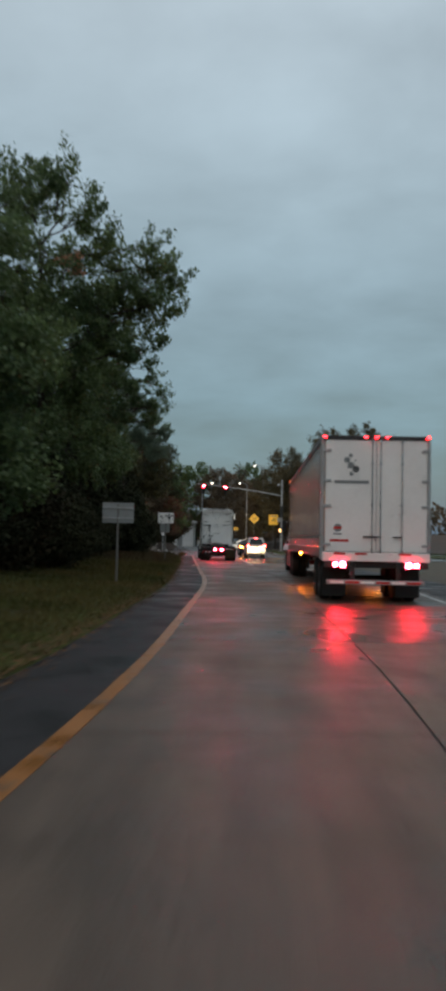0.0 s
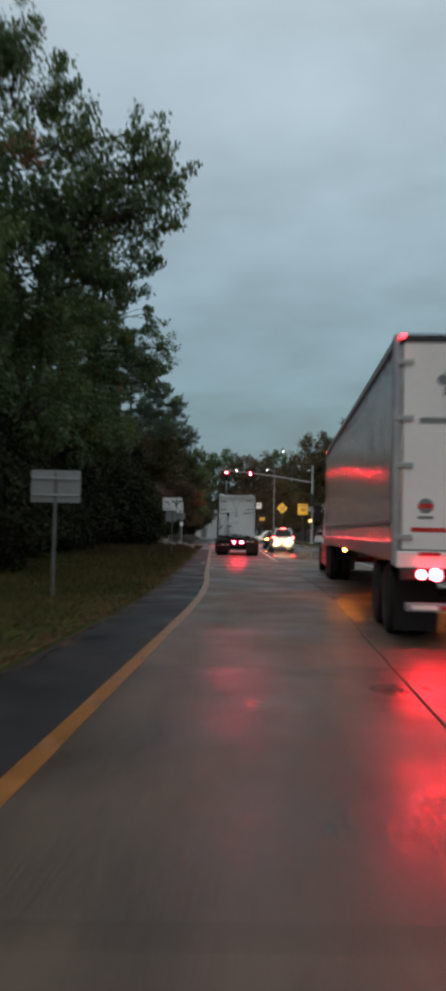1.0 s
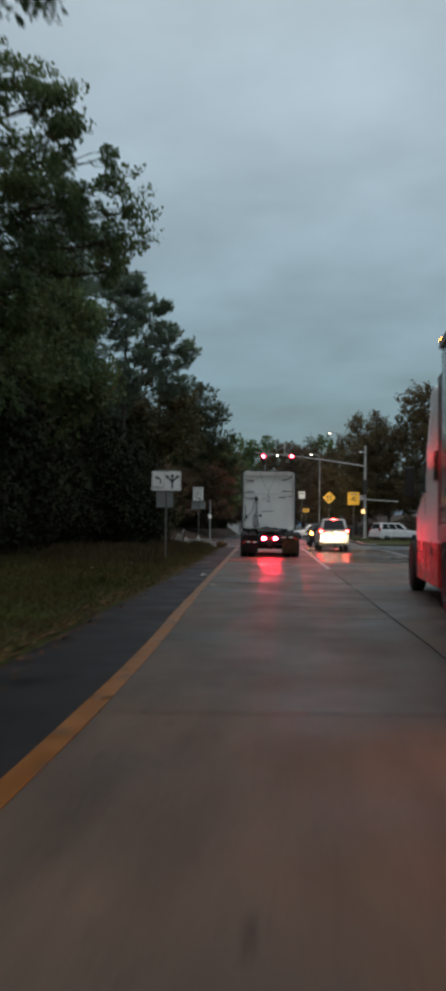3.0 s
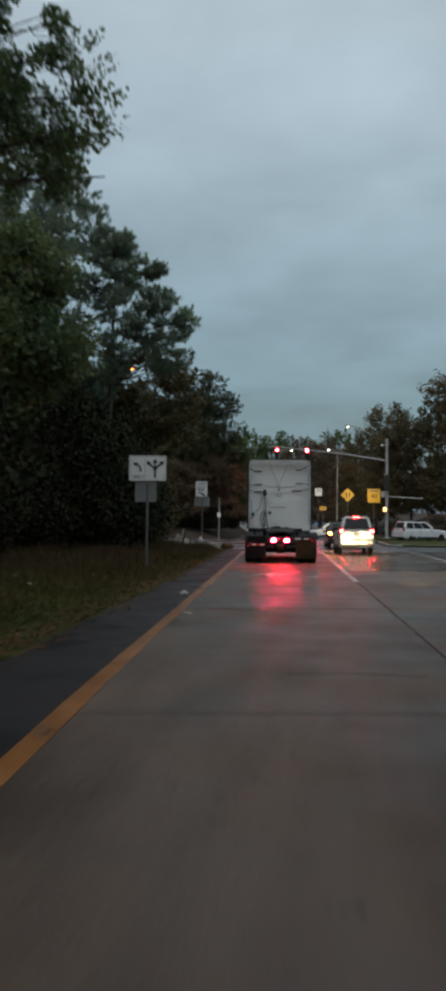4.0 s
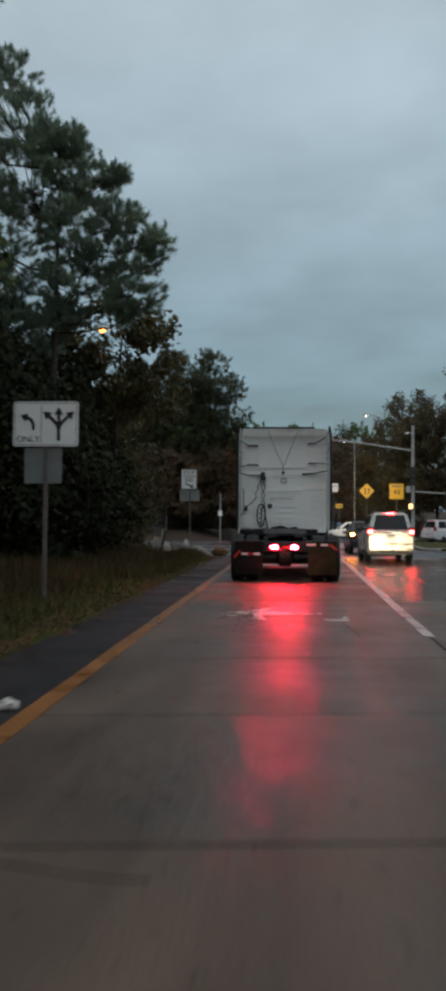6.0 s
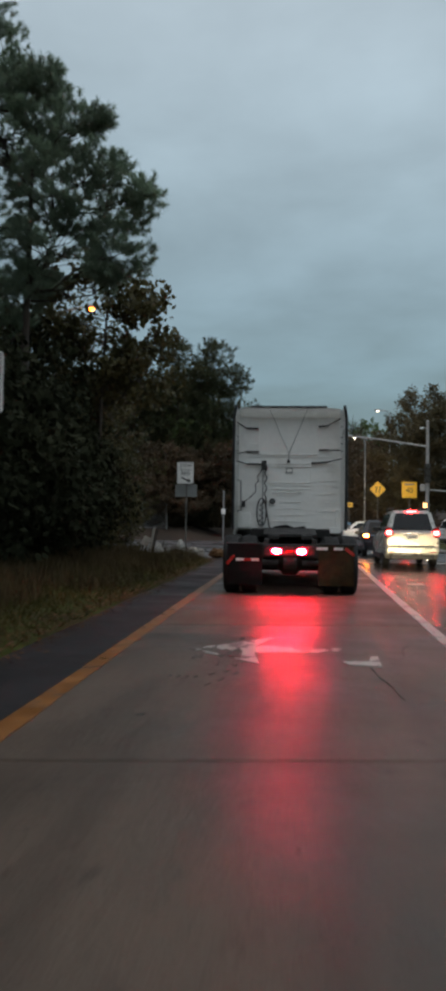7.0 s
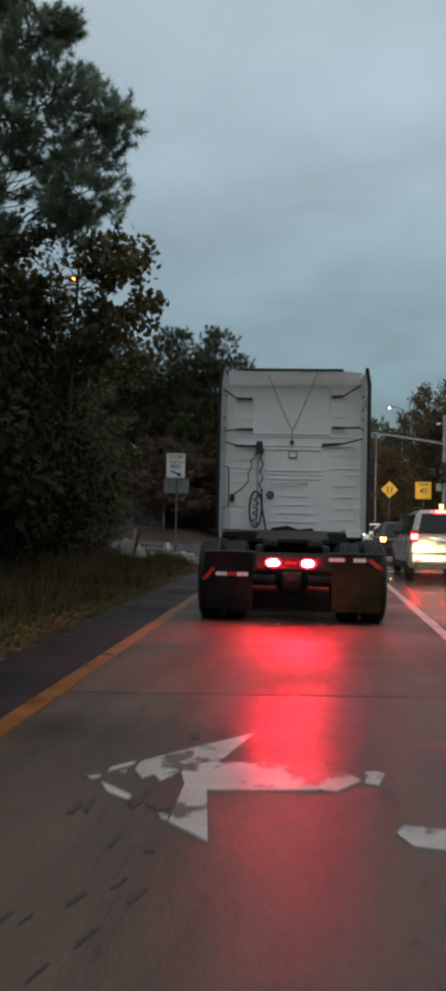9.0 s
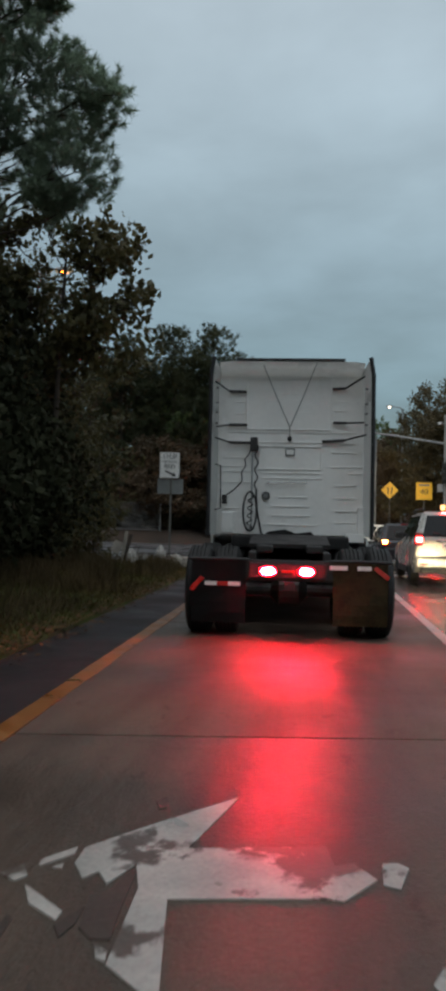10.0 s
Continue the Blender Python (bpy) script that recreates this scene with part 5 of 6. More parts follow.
# rear frame and two doors
for sx in (-1, 1):
    part("corner_post", box(sx * W - 0.06, sx * W + 0.014, -0.05, 0.08, 1.05, 4.09, 0.015), M_GALV, trailer)
    d = part("door", box(min(sx * 0.012, sx * (W - 0.07)), max(sx * 0.012, sx * (W - 0.07)), -0.035, 0.05, 1.26, 3.98, 0.012), M_TRAILERWHITE, trailer, "white swing door")
    for z in (3.72, 2.98, 2.36, 1.42):
        part("hinge", box(min(sx * (W - 0.20), sx * (W + 0.005)), max(sx * (W - 0.20), sx * (W + 0.005)), -0.062, -0.03, z - 0.035, z + 0.035, 0.008), M_GALV, d, "grey door hinge")
    for x in (0.10, 0.62) if sx > 0 else (0.10,):
        part("lock_rod", rod([(sx * x, -0.062, 1.22), (sx * x, -0.062, 4.02)], 0.017, 8), M_CHROME, d, "vertical lock rod")
        for z in (1.30, 2.4, 3.4, 3.94):
            part("rod_clamp", box(sx * x - 0.035, sx * x + 0.035, -0.075, -0.03, z - 0.03, z + 0.03, 0.008), M_GALV, d)
        part("lock_handle", box(sx * x - 0.22, sx * x + 0.02, -0.085, -0.065, 1.60, 1.64, 0.008), M_FRAME, d)
part("door_header", box(-W, W, -0.05, 0.1, 3.98, 4.09, 0.012), M_FRAME, trailer)
part("rear_sill", box(-W - 0.005, W + 0.005, -0.06, 0.12, 1.02, 1.24, 0.02), M_TRAILERWHITE, trailer)
for x in (-1.25, -0.26, 0.0, 0.26, 1.25):
    part("marker_light", box(x - 0.04, x + 0.04, -0.072, -0.045, 4.04, 4.07, 0.01), G_MARKER, trailer, "lit red marker lamp")
# printed marks on the doors: a cluster of dots, a word bar, a badge and a number bar
for x, z, r, mt in ((-0.72, 3.49, 0.075, M_GREY), (-0.62, 3.36, 0.085, M_GREY), (-0.50, 3.27, 0.085, M_DARKGREEN), (-0.61, 3.15, 0.05, M_GREY), (-0.63, 3.60, 0.05, M_GREY), (-0.70, 3.30, 0.02, M_GREY), (-0.52, 3.48, 0.02, M_GREY)):
    part("printed_dot", disc_xz(x, z, r, -0.0385, -0.034), mt, trailer)
part("word_bar", box(-1.02, -0.18, -0.0385, -0.034, 2.91, 2.99, 0.002), M_GREY, trailer, "grey bar of lettering")
part("small_word_bar", box(-0.86, -0.36, -0.0385, -0.034, 2.80, 2.825, 0.001), M_TAPE_WHITE, trailer)
part("badge", disc_xz(-0.93, 1.83, 0.10, -0.0385, -0.034, 24), M_GREY, trailer, "round grey badge")
part("badge_band", box(-1.03, -0.83, -0.042, -0.038, 1.80, 1.86, 0.001), M_TAPE_RED, trailer)
part("badge_bar", box(-1.03, -0.83, -0.0385, -0.034, 1.66, 1.70, 0.001), M_GREY, trailer)
part("number_bar", box(-1.12, -0.66, -0.0385, -0.034, 1.49, 1.55, 0.001), M_TAPE_RED, trailer, "red bar of numbers")
for x0, x1, mt in ((-1.02, -0.74, M_TAPE_RED), (-0.5, -0.22, M_TAPE_RED), (0.1, 0.38, M_TAPE_WHITE), (0.55, 0.85, M_TAPE_RED)):
    part("sill_tape", box(x0, x1, -0.067, -0.058, 1.18, 1.23, 0.001), mt, trailer)
for sx in (-1, 1):
    lb = part("lamp_box", box(min(sx * 1.26, sx * 0.62), max(sx * 1.26, sx * 0.62), -0.07, 0.0, 0.86, 1.02, 0.02), M_FRAME, trailer)
    for x, r in ((0.98, 0.058), (0.80, 0.075)):
        part("tail_light", lathe([(-0.095, 0.01), (-0.09, r * 0.8), (-0.068, r)], 18, "y", (sx * x, 0, 0.94)), G_TAIL, lb, "lit red tail light")
    part("bumper_upright", box(sx * 0.55 - 0.05, sx * 0.55 + 0.05, -0.02, 0.05, 0.52, 1.02, 0.01), M_FRAME, trailer)
    part("mudflap", box(min(sx * 0.62, sx * 1.22), max(sx * 0.62, sx * 1.22), 0.75, 0.77, 0.12, 0.85, 0.008), M_RUBBER, trailer, "black rubber mudflap")
part("bumper_bar", box(-1.18, 1.18, -0.06, 0.04, 0.46, 0.57, 0.015), M_GALV, trailer, "rear underride bumper bar")
for k in range(6):
    part("bumper_tape", box(-1.1 + k * 0.37, -1.1 + k * 0.37 + 0.33, -0.067, -0.058, 0.485, 0.54, 0.001), M_TAPE_RED if k % 2 else M_TAPE_WHITE, trailer)
for y in (1.45, 2.75):
    part("axle", rod([(-1.0, y, R), (1.0, y, R)], 0.07, 10), M_FRAME, trailer)
    for sx in (-1, 1):
        for a, b, rim in ((0.95, 1.24, sx), (0.63, 0.92, None)):
            truck_tyre(min(sx * a, sx * b), max(sx * a, sx * b), y, R, trailer, rim)

lead = thing("lead_tractor", TR, "white tractor truck with red lower bodywork pulling the trailer", "truck", "articulated truck")
YT = L + 0.9
hull([ring_at(YT, 1.12, 1.1, 3.72), ring_at(YT + 1.3, 1.15, 0.9, 3.86), ring_at(YT + 2.3, 1.15, 0.8, 3.6, 1.05), ring_at(YT + 3.1, 1.12, 0.7, 2.7, 0.96)], M_CABWHITE, "sleeper_cab", lead)
hull([ring_at(YT + 3.1, 1.1, 0.7, 2.05), ring_at(YT + 4.4, 1.05, 0.55, 1.75), ring_at(YT + 4.95, 0.85, 0.5, 1.4)], M_CABWHITE, "bonnet", lead)
for sx in (-1, 1):
    part("side_window", box(sx * 1.15 - 0.012, sx * 1.15 + 0.012, YT + 2.1, YT + 2.9, 1.95, 2.55, 0.03), M_GLASS, lead, "dark side window")
    part("sleeper_window", box(sx * 1.145 - 0.012, sx * 1.145 + 0.012, YT + 0.6, YT + 0.95, 2.1, 2.6, 0.03), M_GLASS, lead)
    part("side_extender", box(sx * 1.19 - 0.015, sx * 1.19 + 0.015, YT - 0.5, YT + 0.1, 1.1, 3.75, 0.012), M_BLACK, lead, "black side fairing")
    part("side_skirt", box(sx * 1.17 - 0.03, sx * 1.17 + 0.03, YT + 0.1, YT + 3.0, 0.32, 1.05, 0.03), M_TAPE_RED, lead, "red side skirt")
    part("mirror", box(sx * 1.35 - 0.1, sx * 1.35 + 0.1, YT + 3.0, YT + 3.12, 1.9, 2.5, 0.03), M_BLACK, lead)
    part("mirror_arm", rod([(sx * 1.1, YT + 2.95, 2.2), (sx * 1.3, YT + 3.06, 2.2)], 0.02, 6), M_BLACK, lead)
    part("headlight", box(min(sx * 0.6, sx * 0.9), max(sx * 0.6, sx * 0.9), YT + 4.86, YT + 4.97, 0.85, 1.05, 0.03), G_HEAD, lead, "lit headlight")
    part("frame_rail", box(sx * 0.43 - 0.045, sx * 0.43 + 0.045, L - 1.9, YT + 4.6, 0.72, 0.98, 0.01), M_FRAME, lead)
    truck_tyre(min(sx * 0.93, sx * 1.22), max(sx * 0.93, sx * 1.22), YT + 4.0, R, lead, sx)
    for y in (L - 1.2, L + 0.12):
        for a, b, rim in ((0.93, 1.22, sx), (0.60, 0.89, None)):
            truck_tyre(min(sx * a, sx * b), max(sx * a, sx * b), y, R, lead, rim)
part("windscreen", box(-0.95, 0.95, YT + 2.98, YT + 3.02, 1.95, 2.6, 0.02, m=None), M_GLASS, lead)
part("front_bumper", box(-1.15, 1.15, YT + 4.8, YT + 5.05, 0.3, 0.7, 0.05), M_TAPE_RED, lead)
for sx in (-1, 1):
    ld = bpy.data.lights.new("headlight_or_fill_beam", "SPOT")
    ld.energy, ld.spot_size, ld.spot_blend, ld.color, ld.shadow_soft_size = 7500, radians(11), 0.35, (1.0, 0.80, 0.46), 0.08
    lo = new("headlight_or_fill_beam", ld)
    lo.matrix_world = TR @ look((sx * 0.75, YT + 5.15, 0.95), (sx * 0.75 - 2.9, YT + 30, -1.15))

# ---------- cars ----------


def car(name, m, label, paint, length, width, height, hatch=True, brake=True, group="waiting traffic", indicator=False):
    """A car facing +y with its rear at the origin: body shell, glass, lights, wheels."""
    c = thing(name, m, label, "car", group)
    w = width / 2
    belt = height * (0.60 if hatch else 0.57)
    z0 = 0.24

    def ring(y, wl, zl, zb, ztop, wtop):
        return [(-wl * 0.96, y, zl), (-wl, y, zl + 0.25), (-wl, y, zb - 0.08), (-wtop, y, ztop - 0.05), (-wtop + 0.12, y, ztop), (wtop - 0.12, y, ztop), (wtop, y, ztop - 0.05), (wl, y, zb - 0.08), (wl, y, zl + 0.25), (wl * 0.96, y, zl)]
    lower = [ring(0.0, w * 0.9, 0.42, belt - 0.1, belt - 0.02, w * 0.86), ring(0.12, w * 0.98, 0.30, belt, belt + 0.02, w * 0.92), ring(0.9, w, z0, belt, belt + 0.03, w * 0.95), ring(length * 0.6, w, z0, belt, belt, w * 0.95), ring(length * 0.72, w, z0, belt - 0.05, belt - 0.02, w * 0.92), ring(length - 0.25, w * 0.95, z0 + 0.05, belt - 0.15, belt - 0.14, w * 0.85), ring(length, w * 0.8, 0.4, belt - 0.28, belt - 0.26, w * 0.7)]
    hull(lower, paint, "body", c)
    r0, r1 = (0.08, 0.34) if hatch else (0.75, 1.35)
    bm = bmesh.new()
    tw = w * (0.70 if hatch else 0.73)
    base = [(-w * 0.93, r0, belt - 0.02), (w * 0.93, r0, belt - 0.02), (w * 0.93, length * 0.70, belt - 0.04), (-w * 0.93, length * 0.70, belt - 0.04)]
    top = [(-tw, r1, height - 0.04), (tw, r1, height - 0.04), (tw * 0.96, length * 0.52, height - 0.06), (-tw * 0.96, length * 0.52, height - 0.06)]
    bv, tv = [bm.verts.new(p) for p in base], [bm.verts.new(p) for p in top]
    bm.faces.new(bv[::-1]), bm.faces.new(tv)
    for k in range(4):
        bm.faces.new((bv[k], bv[(k + 1) % 4], tv[(k + 1) % 4], tv[k]))
    bmesh.ops.bevel(bm, geom=[e for e in bm.edges if (e.verts[0].co.z > belt) or (e.verts[1].co.z > belt)], offset=0.06, segments=3, affect="EDGES")
    bmesh.ops.recalc_face_normals(bm, faces=bm.faces[:])
    cab = part("cabin", bm, paint, c)

    def pane(pts, nm, lab=""):
        b = bmesh.new()
        vs = [b.verts.new(p) for p in pts]
        b.faces.new(vs)
        bmesh.ops.recalc_face_normals(b, faces=b.faces[:])
        r = bmesh.ops.extrude_face_region(b, geom=b.faces[:])
        nrm = (Vector(pts[1]) - Vector(pts[0])).cross(Vector(pts[2]) - Vector(pts[0])).normalized()
        for v in [g for g in r["geom"] if isinstance(g, bmesh.types.BMVert)]:
            v.co += nrm * 0.012
        part(nm, b, M_GLASS, cab, lab)

    def lerp3(a, b, f):
        return tuple(p + (q - p) * f for p, q in zip(a, b))
    rl, rr, tl_, tr_ = base[0], base[1], top[0], top[1]
    q = [lerp3(lerp3(rl, rr, 0.09), lerp3(tl_, tr_, 0.13), 0.14), lerp3(lerp3(rl, rr, 0.91), lerp3(tl_, tr_, 0.87), 0.14), lerp3(lerp3(rl, rr, 0.90), lerp3(tl_, tr_, 0.90), 0.86), lerp3(lerp3(rl, rr, 0.10), lerp3(tl_, tr_, 0.10), 0.86)]
    pane([(x, y - 0.008, z) for x, y, z in q], "rear_window", "dark rear window")
    for sx, (b0, b1, t0, t1) in ((-1, (base[0], base[3], top[0], top[3])), (1, (base[1], base[2], top[1], top[2]))):
        for f0, f1 in ((0.06, 0.30), (0.33, 0.60), (0.63, 0.88)):
            q = [lerp3(lerp3(b0, b1, f0), lerp3(t0, t1, f0), 0.12), lerp3(lerp3(b0, b1, f1), lerp3(t0, t1, f1), 0.12), lerp3(lerp3(b0, b1, f1), lerp3(t0, t1, f1), 0.84), lerp3(lerp3(b0, b1, f0), lerp3(t0, t1, f0), 0.84)]
            pane([(x + sx * 0.008, y, z) for x, y, z in (q if sx > 0 else q[::-1])], "side_window")
        part("door_mirror", box(sx * (w + 0.02) - 0.1, sx * (w + 0.02) + 0.1, length * 0.62, length * 0.62 + 0.14, belt, belt + 0.16, 0.04), M_BLACK, c)
        lampm = G_BRAKE_FAR if brake else M_REDLENS
        part("tail_light", box(min(sx * (w - 0.03), sx * (w - 0.21)), max(sx * (w - 0.03), sx * (w - 0.21)), -0.02, 0.14, belt - 0.14, belt + (0.16 if hatch else 0.0), 0.03), M_REDLENS, c, "red tail light")
        part("brake_bulb", box(min(sx * (w - 0.05), sx * (w - 0.20)), max(sx * (w - 0.05), sx * (w - 0.20)), -0.032, -0.01, belt - 0.06, belt + 0.06, 0.012), G_INDICATOR if indicator and sx < 0 else lampm, c, ("lit amber indicator" if indicator and sx < 0 else "lit red brake light") if brake else "")
        car_wheel(min(sx * (w - 0.22), sx * w), max(sx * (w - 0.22), sx * w), 0.85, 0.34, c, sx)
        car_wheel(min(sx * (w - 0.22), sx * w), max(sx * (w - 0.22), sx * w), length - 0.95, 0.34, c, sx)
        if hatch:
            part("roof_rail", rod([(sx * tw * 0.92, r1 + 0.1, height - 0.03), (sx * tw * 0.92, r1 + 0.2, height + 0.03), (sx * tw * 0.9, length * 0.5 - 0.1, height + 0.02), (sx * tw * 0.9, length * 0.5, height - 0.05)], 0.018, 6), M_BLACK, c)
        for y in (length * 0.34, length * 0.56):
            part("door_handle", box(sx * (w + 0.005) - 0.018, sx * (w + 0.005) + 0.018, y, y + 0.16, belt - 0.20, belt - 0.165, 0.008), paint if not hatch else M_CHROME, c)
        part("sill_cladding", box(min(sx * (w - 0.03), sx * (w + 0.012)), max(sx * (w - 0.03), sx * (w + 0.012)), 1.25, length - 1.35, 0.24, 0.40, 0.015), M_BLACK, c)
    if hatch:
        part("rear_wiper", rod([(0.02, r0 - 0.02, belt + 0.09), (-0.18, r0 + 0.0, belt + 0.13), (-0.36, r0 + 0.02, belt + 0.15)], 0.010, 5), M_BLACK, c)
        part("tailgate_handle", box(-0.30, 0.30, -0.03, 0.02, belt - 0.045, belt - 0.01, 0.008), M_CHROME, c, "bright tailgate strip")
        part("bumper_step", box(-w * 0.80, w * 0.80, -0.08, 0.05, 0.645, 0.675, 0.008), M_BLACK, c)
        for sx in (-1, 1):
            part("bumper_reflector", box(sx * w * 0.72 - 0.10, sx * w * 0.72 + 0.10, -0.078, -0.06, 0.47, 0.51, 0.006), M_REDLENS, c)
    part("exhaust", rod([(w * 0.5, -0.06, 0.27), (w * 0.5, 0.5, 0.28)], 0.03, 10), M_CHROME, c)
    part("rear_bumper", box(-w * 0.94, w * 0.94, -0.07, 0.12, 0.40, 0.66, 0.05), paint, c)
    part("lower_valance", box(-w * 0.8, w * 0.8, -0.05, 0.1, 0.27, 0.41, 0.03), M_BLACK, c)
    part("number_plate", box(-0.16, 0.16, -0.035, -0.005, belt - 0.20, belt - 0.05, 0.006), M_SIGNWHITE, c)
    part("plate_bars", box(-0.12, 0.12, -0.042, -0.034, belt - 0.15, belt - 0.10, 0.002), M_GREY, c)
    part("high_brake_light", box(-0.14, 0.14, r1 - 0.06, r1 - 0.02, height - 0.09, height - 0.055, 0.006), M_REDLENS if indicator else lampm, c)
    return c


car("suv", pose(2.42, 66, 0, 0, 0, 3.5), "silver estate off-roader with brake lights lit on wet road", M_SILVER, 4.5, 1.61, 1.75)
car("sedan", pose(1.98, 73.6, 0, 0, 0, 3.5), "dark saloon car waiting with brake lights lit", M_DARKCAR, 4.6, 1.78, 1.5, hatch=False, indicator=True)
car("hatchback", pose(3.3, 102.5, 0, 0, 0, 88), "pale car crossing on the street behind the waiting cars", M_WHITECAR, 4.4, 1.78, 1.55, brake=False, group="crossing traffic")
car("crossover", pose(6.8, 97.8, 0.0, 0, 0, -62), "pale off-roader turning across the junction", M_WHITECAR, 4.6, 1.85, 1.72, brake=False, group="crossing traffic")

# ---------- signs ----------


def sign_post(m, h, label, category="road sign"):
    s = thing("road_sign", m, label, category, "roadside signs")
    part("post", box(-0.03, 0.03, 0.012, 0.055, -0.25, h, 0.006), M_POST, s)
    return s


def arrow_path(pts, width, head, y=-0.0065):
    """A bent arrow: a band along pts ending in a head, as an upright plate."""
    bm = bmesh.new()
    P = [Vector(p) for p in pts]
    for a, b in zip(P, P[1:]):
        d = (b - a).normalized() * 0.004
        n = Vector((-d.y, d.x)).normalized() * width / 2
        plate_xz([tuple(a - d - n), tuple(b + d - n), tuple(b + d + n), tuple(a - d + n)], y, y + 0.004, bm)
    d = (P[-1] - P[-2]).normalized()
    n = Vector((-d.y, d.x))
    plate_xz([tuple(P[-1] - n * head * 0.62), tuple(P[-1] + d * head), tuple(P[-1] + n * head * 0.62)], y - 0.0005, y + 0.0045, bm)
    return bm


def lettering(text, x, z, size, parent, mat=M_SIGNBLACK, name="lettering", y=-0.006):
    cu = bpy.data.curves.new(name, "FONT")
    cu.body, cu.size, cu.align_x, cu.align_y, cu.extrude = text, size, "CENTER", "CENTER", 0.001
    tmp = bpy.data.objects.new(name, cu)
    scene.collection.objects.link(tmp)
    me = bpy.data.meshes.new_from_object(tmp.evaluated_get(bpy.context.evaluated_depsgraph_get()))
    bpy.data.objects.remove(tmp)
    me.transform(pose(x, y, z, 90))
    me.materials.clear()
    me.materials.append(mat)
    ob = new(name, me)
    ob.parent = parent
    return ob


def rounded(w, h, r, cx=0, cz=0):
    pts = []
    for qx, qz, a0 in ((1, 1, 0), (-1, 1, 90), (-1, -1, 180), (1, -1, 270)):
        for k in range(4):
            a = radians(a0 + k * 30)
            pts.append((cx + qx * (w / 2 - r) + r * math.cos(a), cz + qz * (h / 2 - r) + r * math.sin(a)))
    return pts


# back of a sign for the other direction
s = sign_post(pose(-2.52, 23.4, 0.12, 0, 0, 4), 2.35, "bare grey back of a road sign on a steel post")
part("panel", plate_xz(rounded(0.92, 0.60, 0.03, 0, 2.09), 0.056, 0.060), M_SIGNBACK, s)
for z in (1.93, 2.24):
    part("stiffener", box(-0.44, 0.44, 0.0, 0.012, z - 0.02, z + 0.02, 0.003), M_GALV, s)
# lane-use sign
s = sign_post(pose(-3.60, 50.1, 0.08, 0, 0, 5), 3.0, "white lane-use sign with black turn arrows on a post")
panel = part("panel", plate_xz(rounded(1.0, 0.68, 0.04, 0, 2.69), -0.002, 0.010), M_SIGNWHITE, s)
for a in (box(-0.475, 0.475, -0.004, 0, 3.002, 3.010), box(-0.475, 0.475, -0.004, 0, 2.370, 2.378), box(-0.475, -0.467, -0.004, 0, 2.37, 3.01), box(0.467, 0.475, -0.004, 0, 2.37, 3.01), box(-0.072, -0.064, -0.004, 0, 2.40, 2.99)):
    part("border", a, M_SIGNBLACK, panel)
part("left_arrow", arrow_path([(-0.19, 2.60), (-0.19, 2.68), (-0.215, 2.74), (-0.26, 2.775), (-0.29, 2.785)], 0.045, 0.11), M_SIGNBLACK, panel)
lettering("ONLY", -0.27, 2.455, 0.135, panel)
for k, pts in enumerate(([(0.20, 2.44), (0.20, 2.83)], [(0.20, 2.62), (0.16, 2.70), (0.08, 2.78), (0.05, 2.805)], [(0.20, 2.62), (0.24, 2.70), (0.32, 2.78), (0.35, 2.805)])):
    part("fan_arrow", arrow_path(pts, 0.05, 0.115, -0.0065 - 0.0012 * k), M_SIGNBLACK, panel)
part("lower_panel", plate_xz(rounded(0.58, 0.54, 0.03, -0.05, 2.06), 0.060, 0.064), M_SIGNBACK, s, "bare grey panel below the sign")
# stop-here sign
s = sign_post(pose(-5.80, 73, 0.02, 0, 0, 6), 3.55, "white stop here on red sign with a black arrow")
panel = part("panel", plate_xz(rounded(0.66, 0.86, 0.04, -0.05, 3.2), -0.002, 0.010), M_SIGNWHITE, s)
for a in (box(-0.36, 0.26, -0.004, 0, 3.600, 3.608), box(-0.36, 0.26, -0.004, 0, 2.79, 2.798), box(-0.36, -0.352, -0.004, 0, 2.79, 3.608), box(0.252, 0.26, -0.004, 0, 2.79, 3.608)):
    part("border", a, M_SIGNBLACK, panel)
lettering("STOP", -0.05, 3.48, 0.20, panel)
lettering("HERE ON", -0.05, 3.315, 0.115, panel)
lettering("RED", -0.05, 3.16, 0.20, panel)
part("slanted_arrow", arrow_path([(-0.20, 3.01), (0.05, 2.90)], 0.055, 0.13), M_SIGNBLACK, panel)
part("lower_panel", plate_xz(rounded(0.86, 0.50, 0.03, -0.02, 2.50), 0.06, 0.064), M_SIGNBACK, s, "bare grey panel below the sign")
# yellow warning signs beyond the junction
s = sign_post(pose(3.12, 122, 0.05, 0, 0, 3), 5.3, "yellow diamond warning sign with two black arrows")
d = part("panel", plate_xz([(0, 3.93), (0.79, 4.72), (0, 5.51), (-0.79, 4.72)], -0.002, 0.010), M_SIGNYELLOW, s)
part("merge_arrow", arrow_path([(0.14, 4.36), (0.14, 4.56), (0.20, 4.72), (0.20, 4.86)], 0.09, 0.16), M_SIGNBLACK, d)
part("merge_arrow", arrow_path([(-0.16, 4.36), (-0.16, 4.86)], 0.09, 0.16), M_SIGNBLACK, d)
s = sign_post(pose(5.86, 118, 0.05, 0, 0, 3), 5.1, "square yellow advisory speed sign reading 40")
panel = part("panel", plate_xz(rounded(1.36, 1.48, 0.06, 0, 4.5), -0.002, 0.010), M_SIGNYELLOW, s)
part("word_bar", box(-0.45, 0.45, -0.006, 0, 4.95, 5.08, 0.002), M_GREY, panel)
lettering("40", 0, 4.42, 0.68, panel)
s = sign_post(pose(-0.14, 118, 0.0, 0, 0, 3), 5.3, "small white sign beyond the junction")
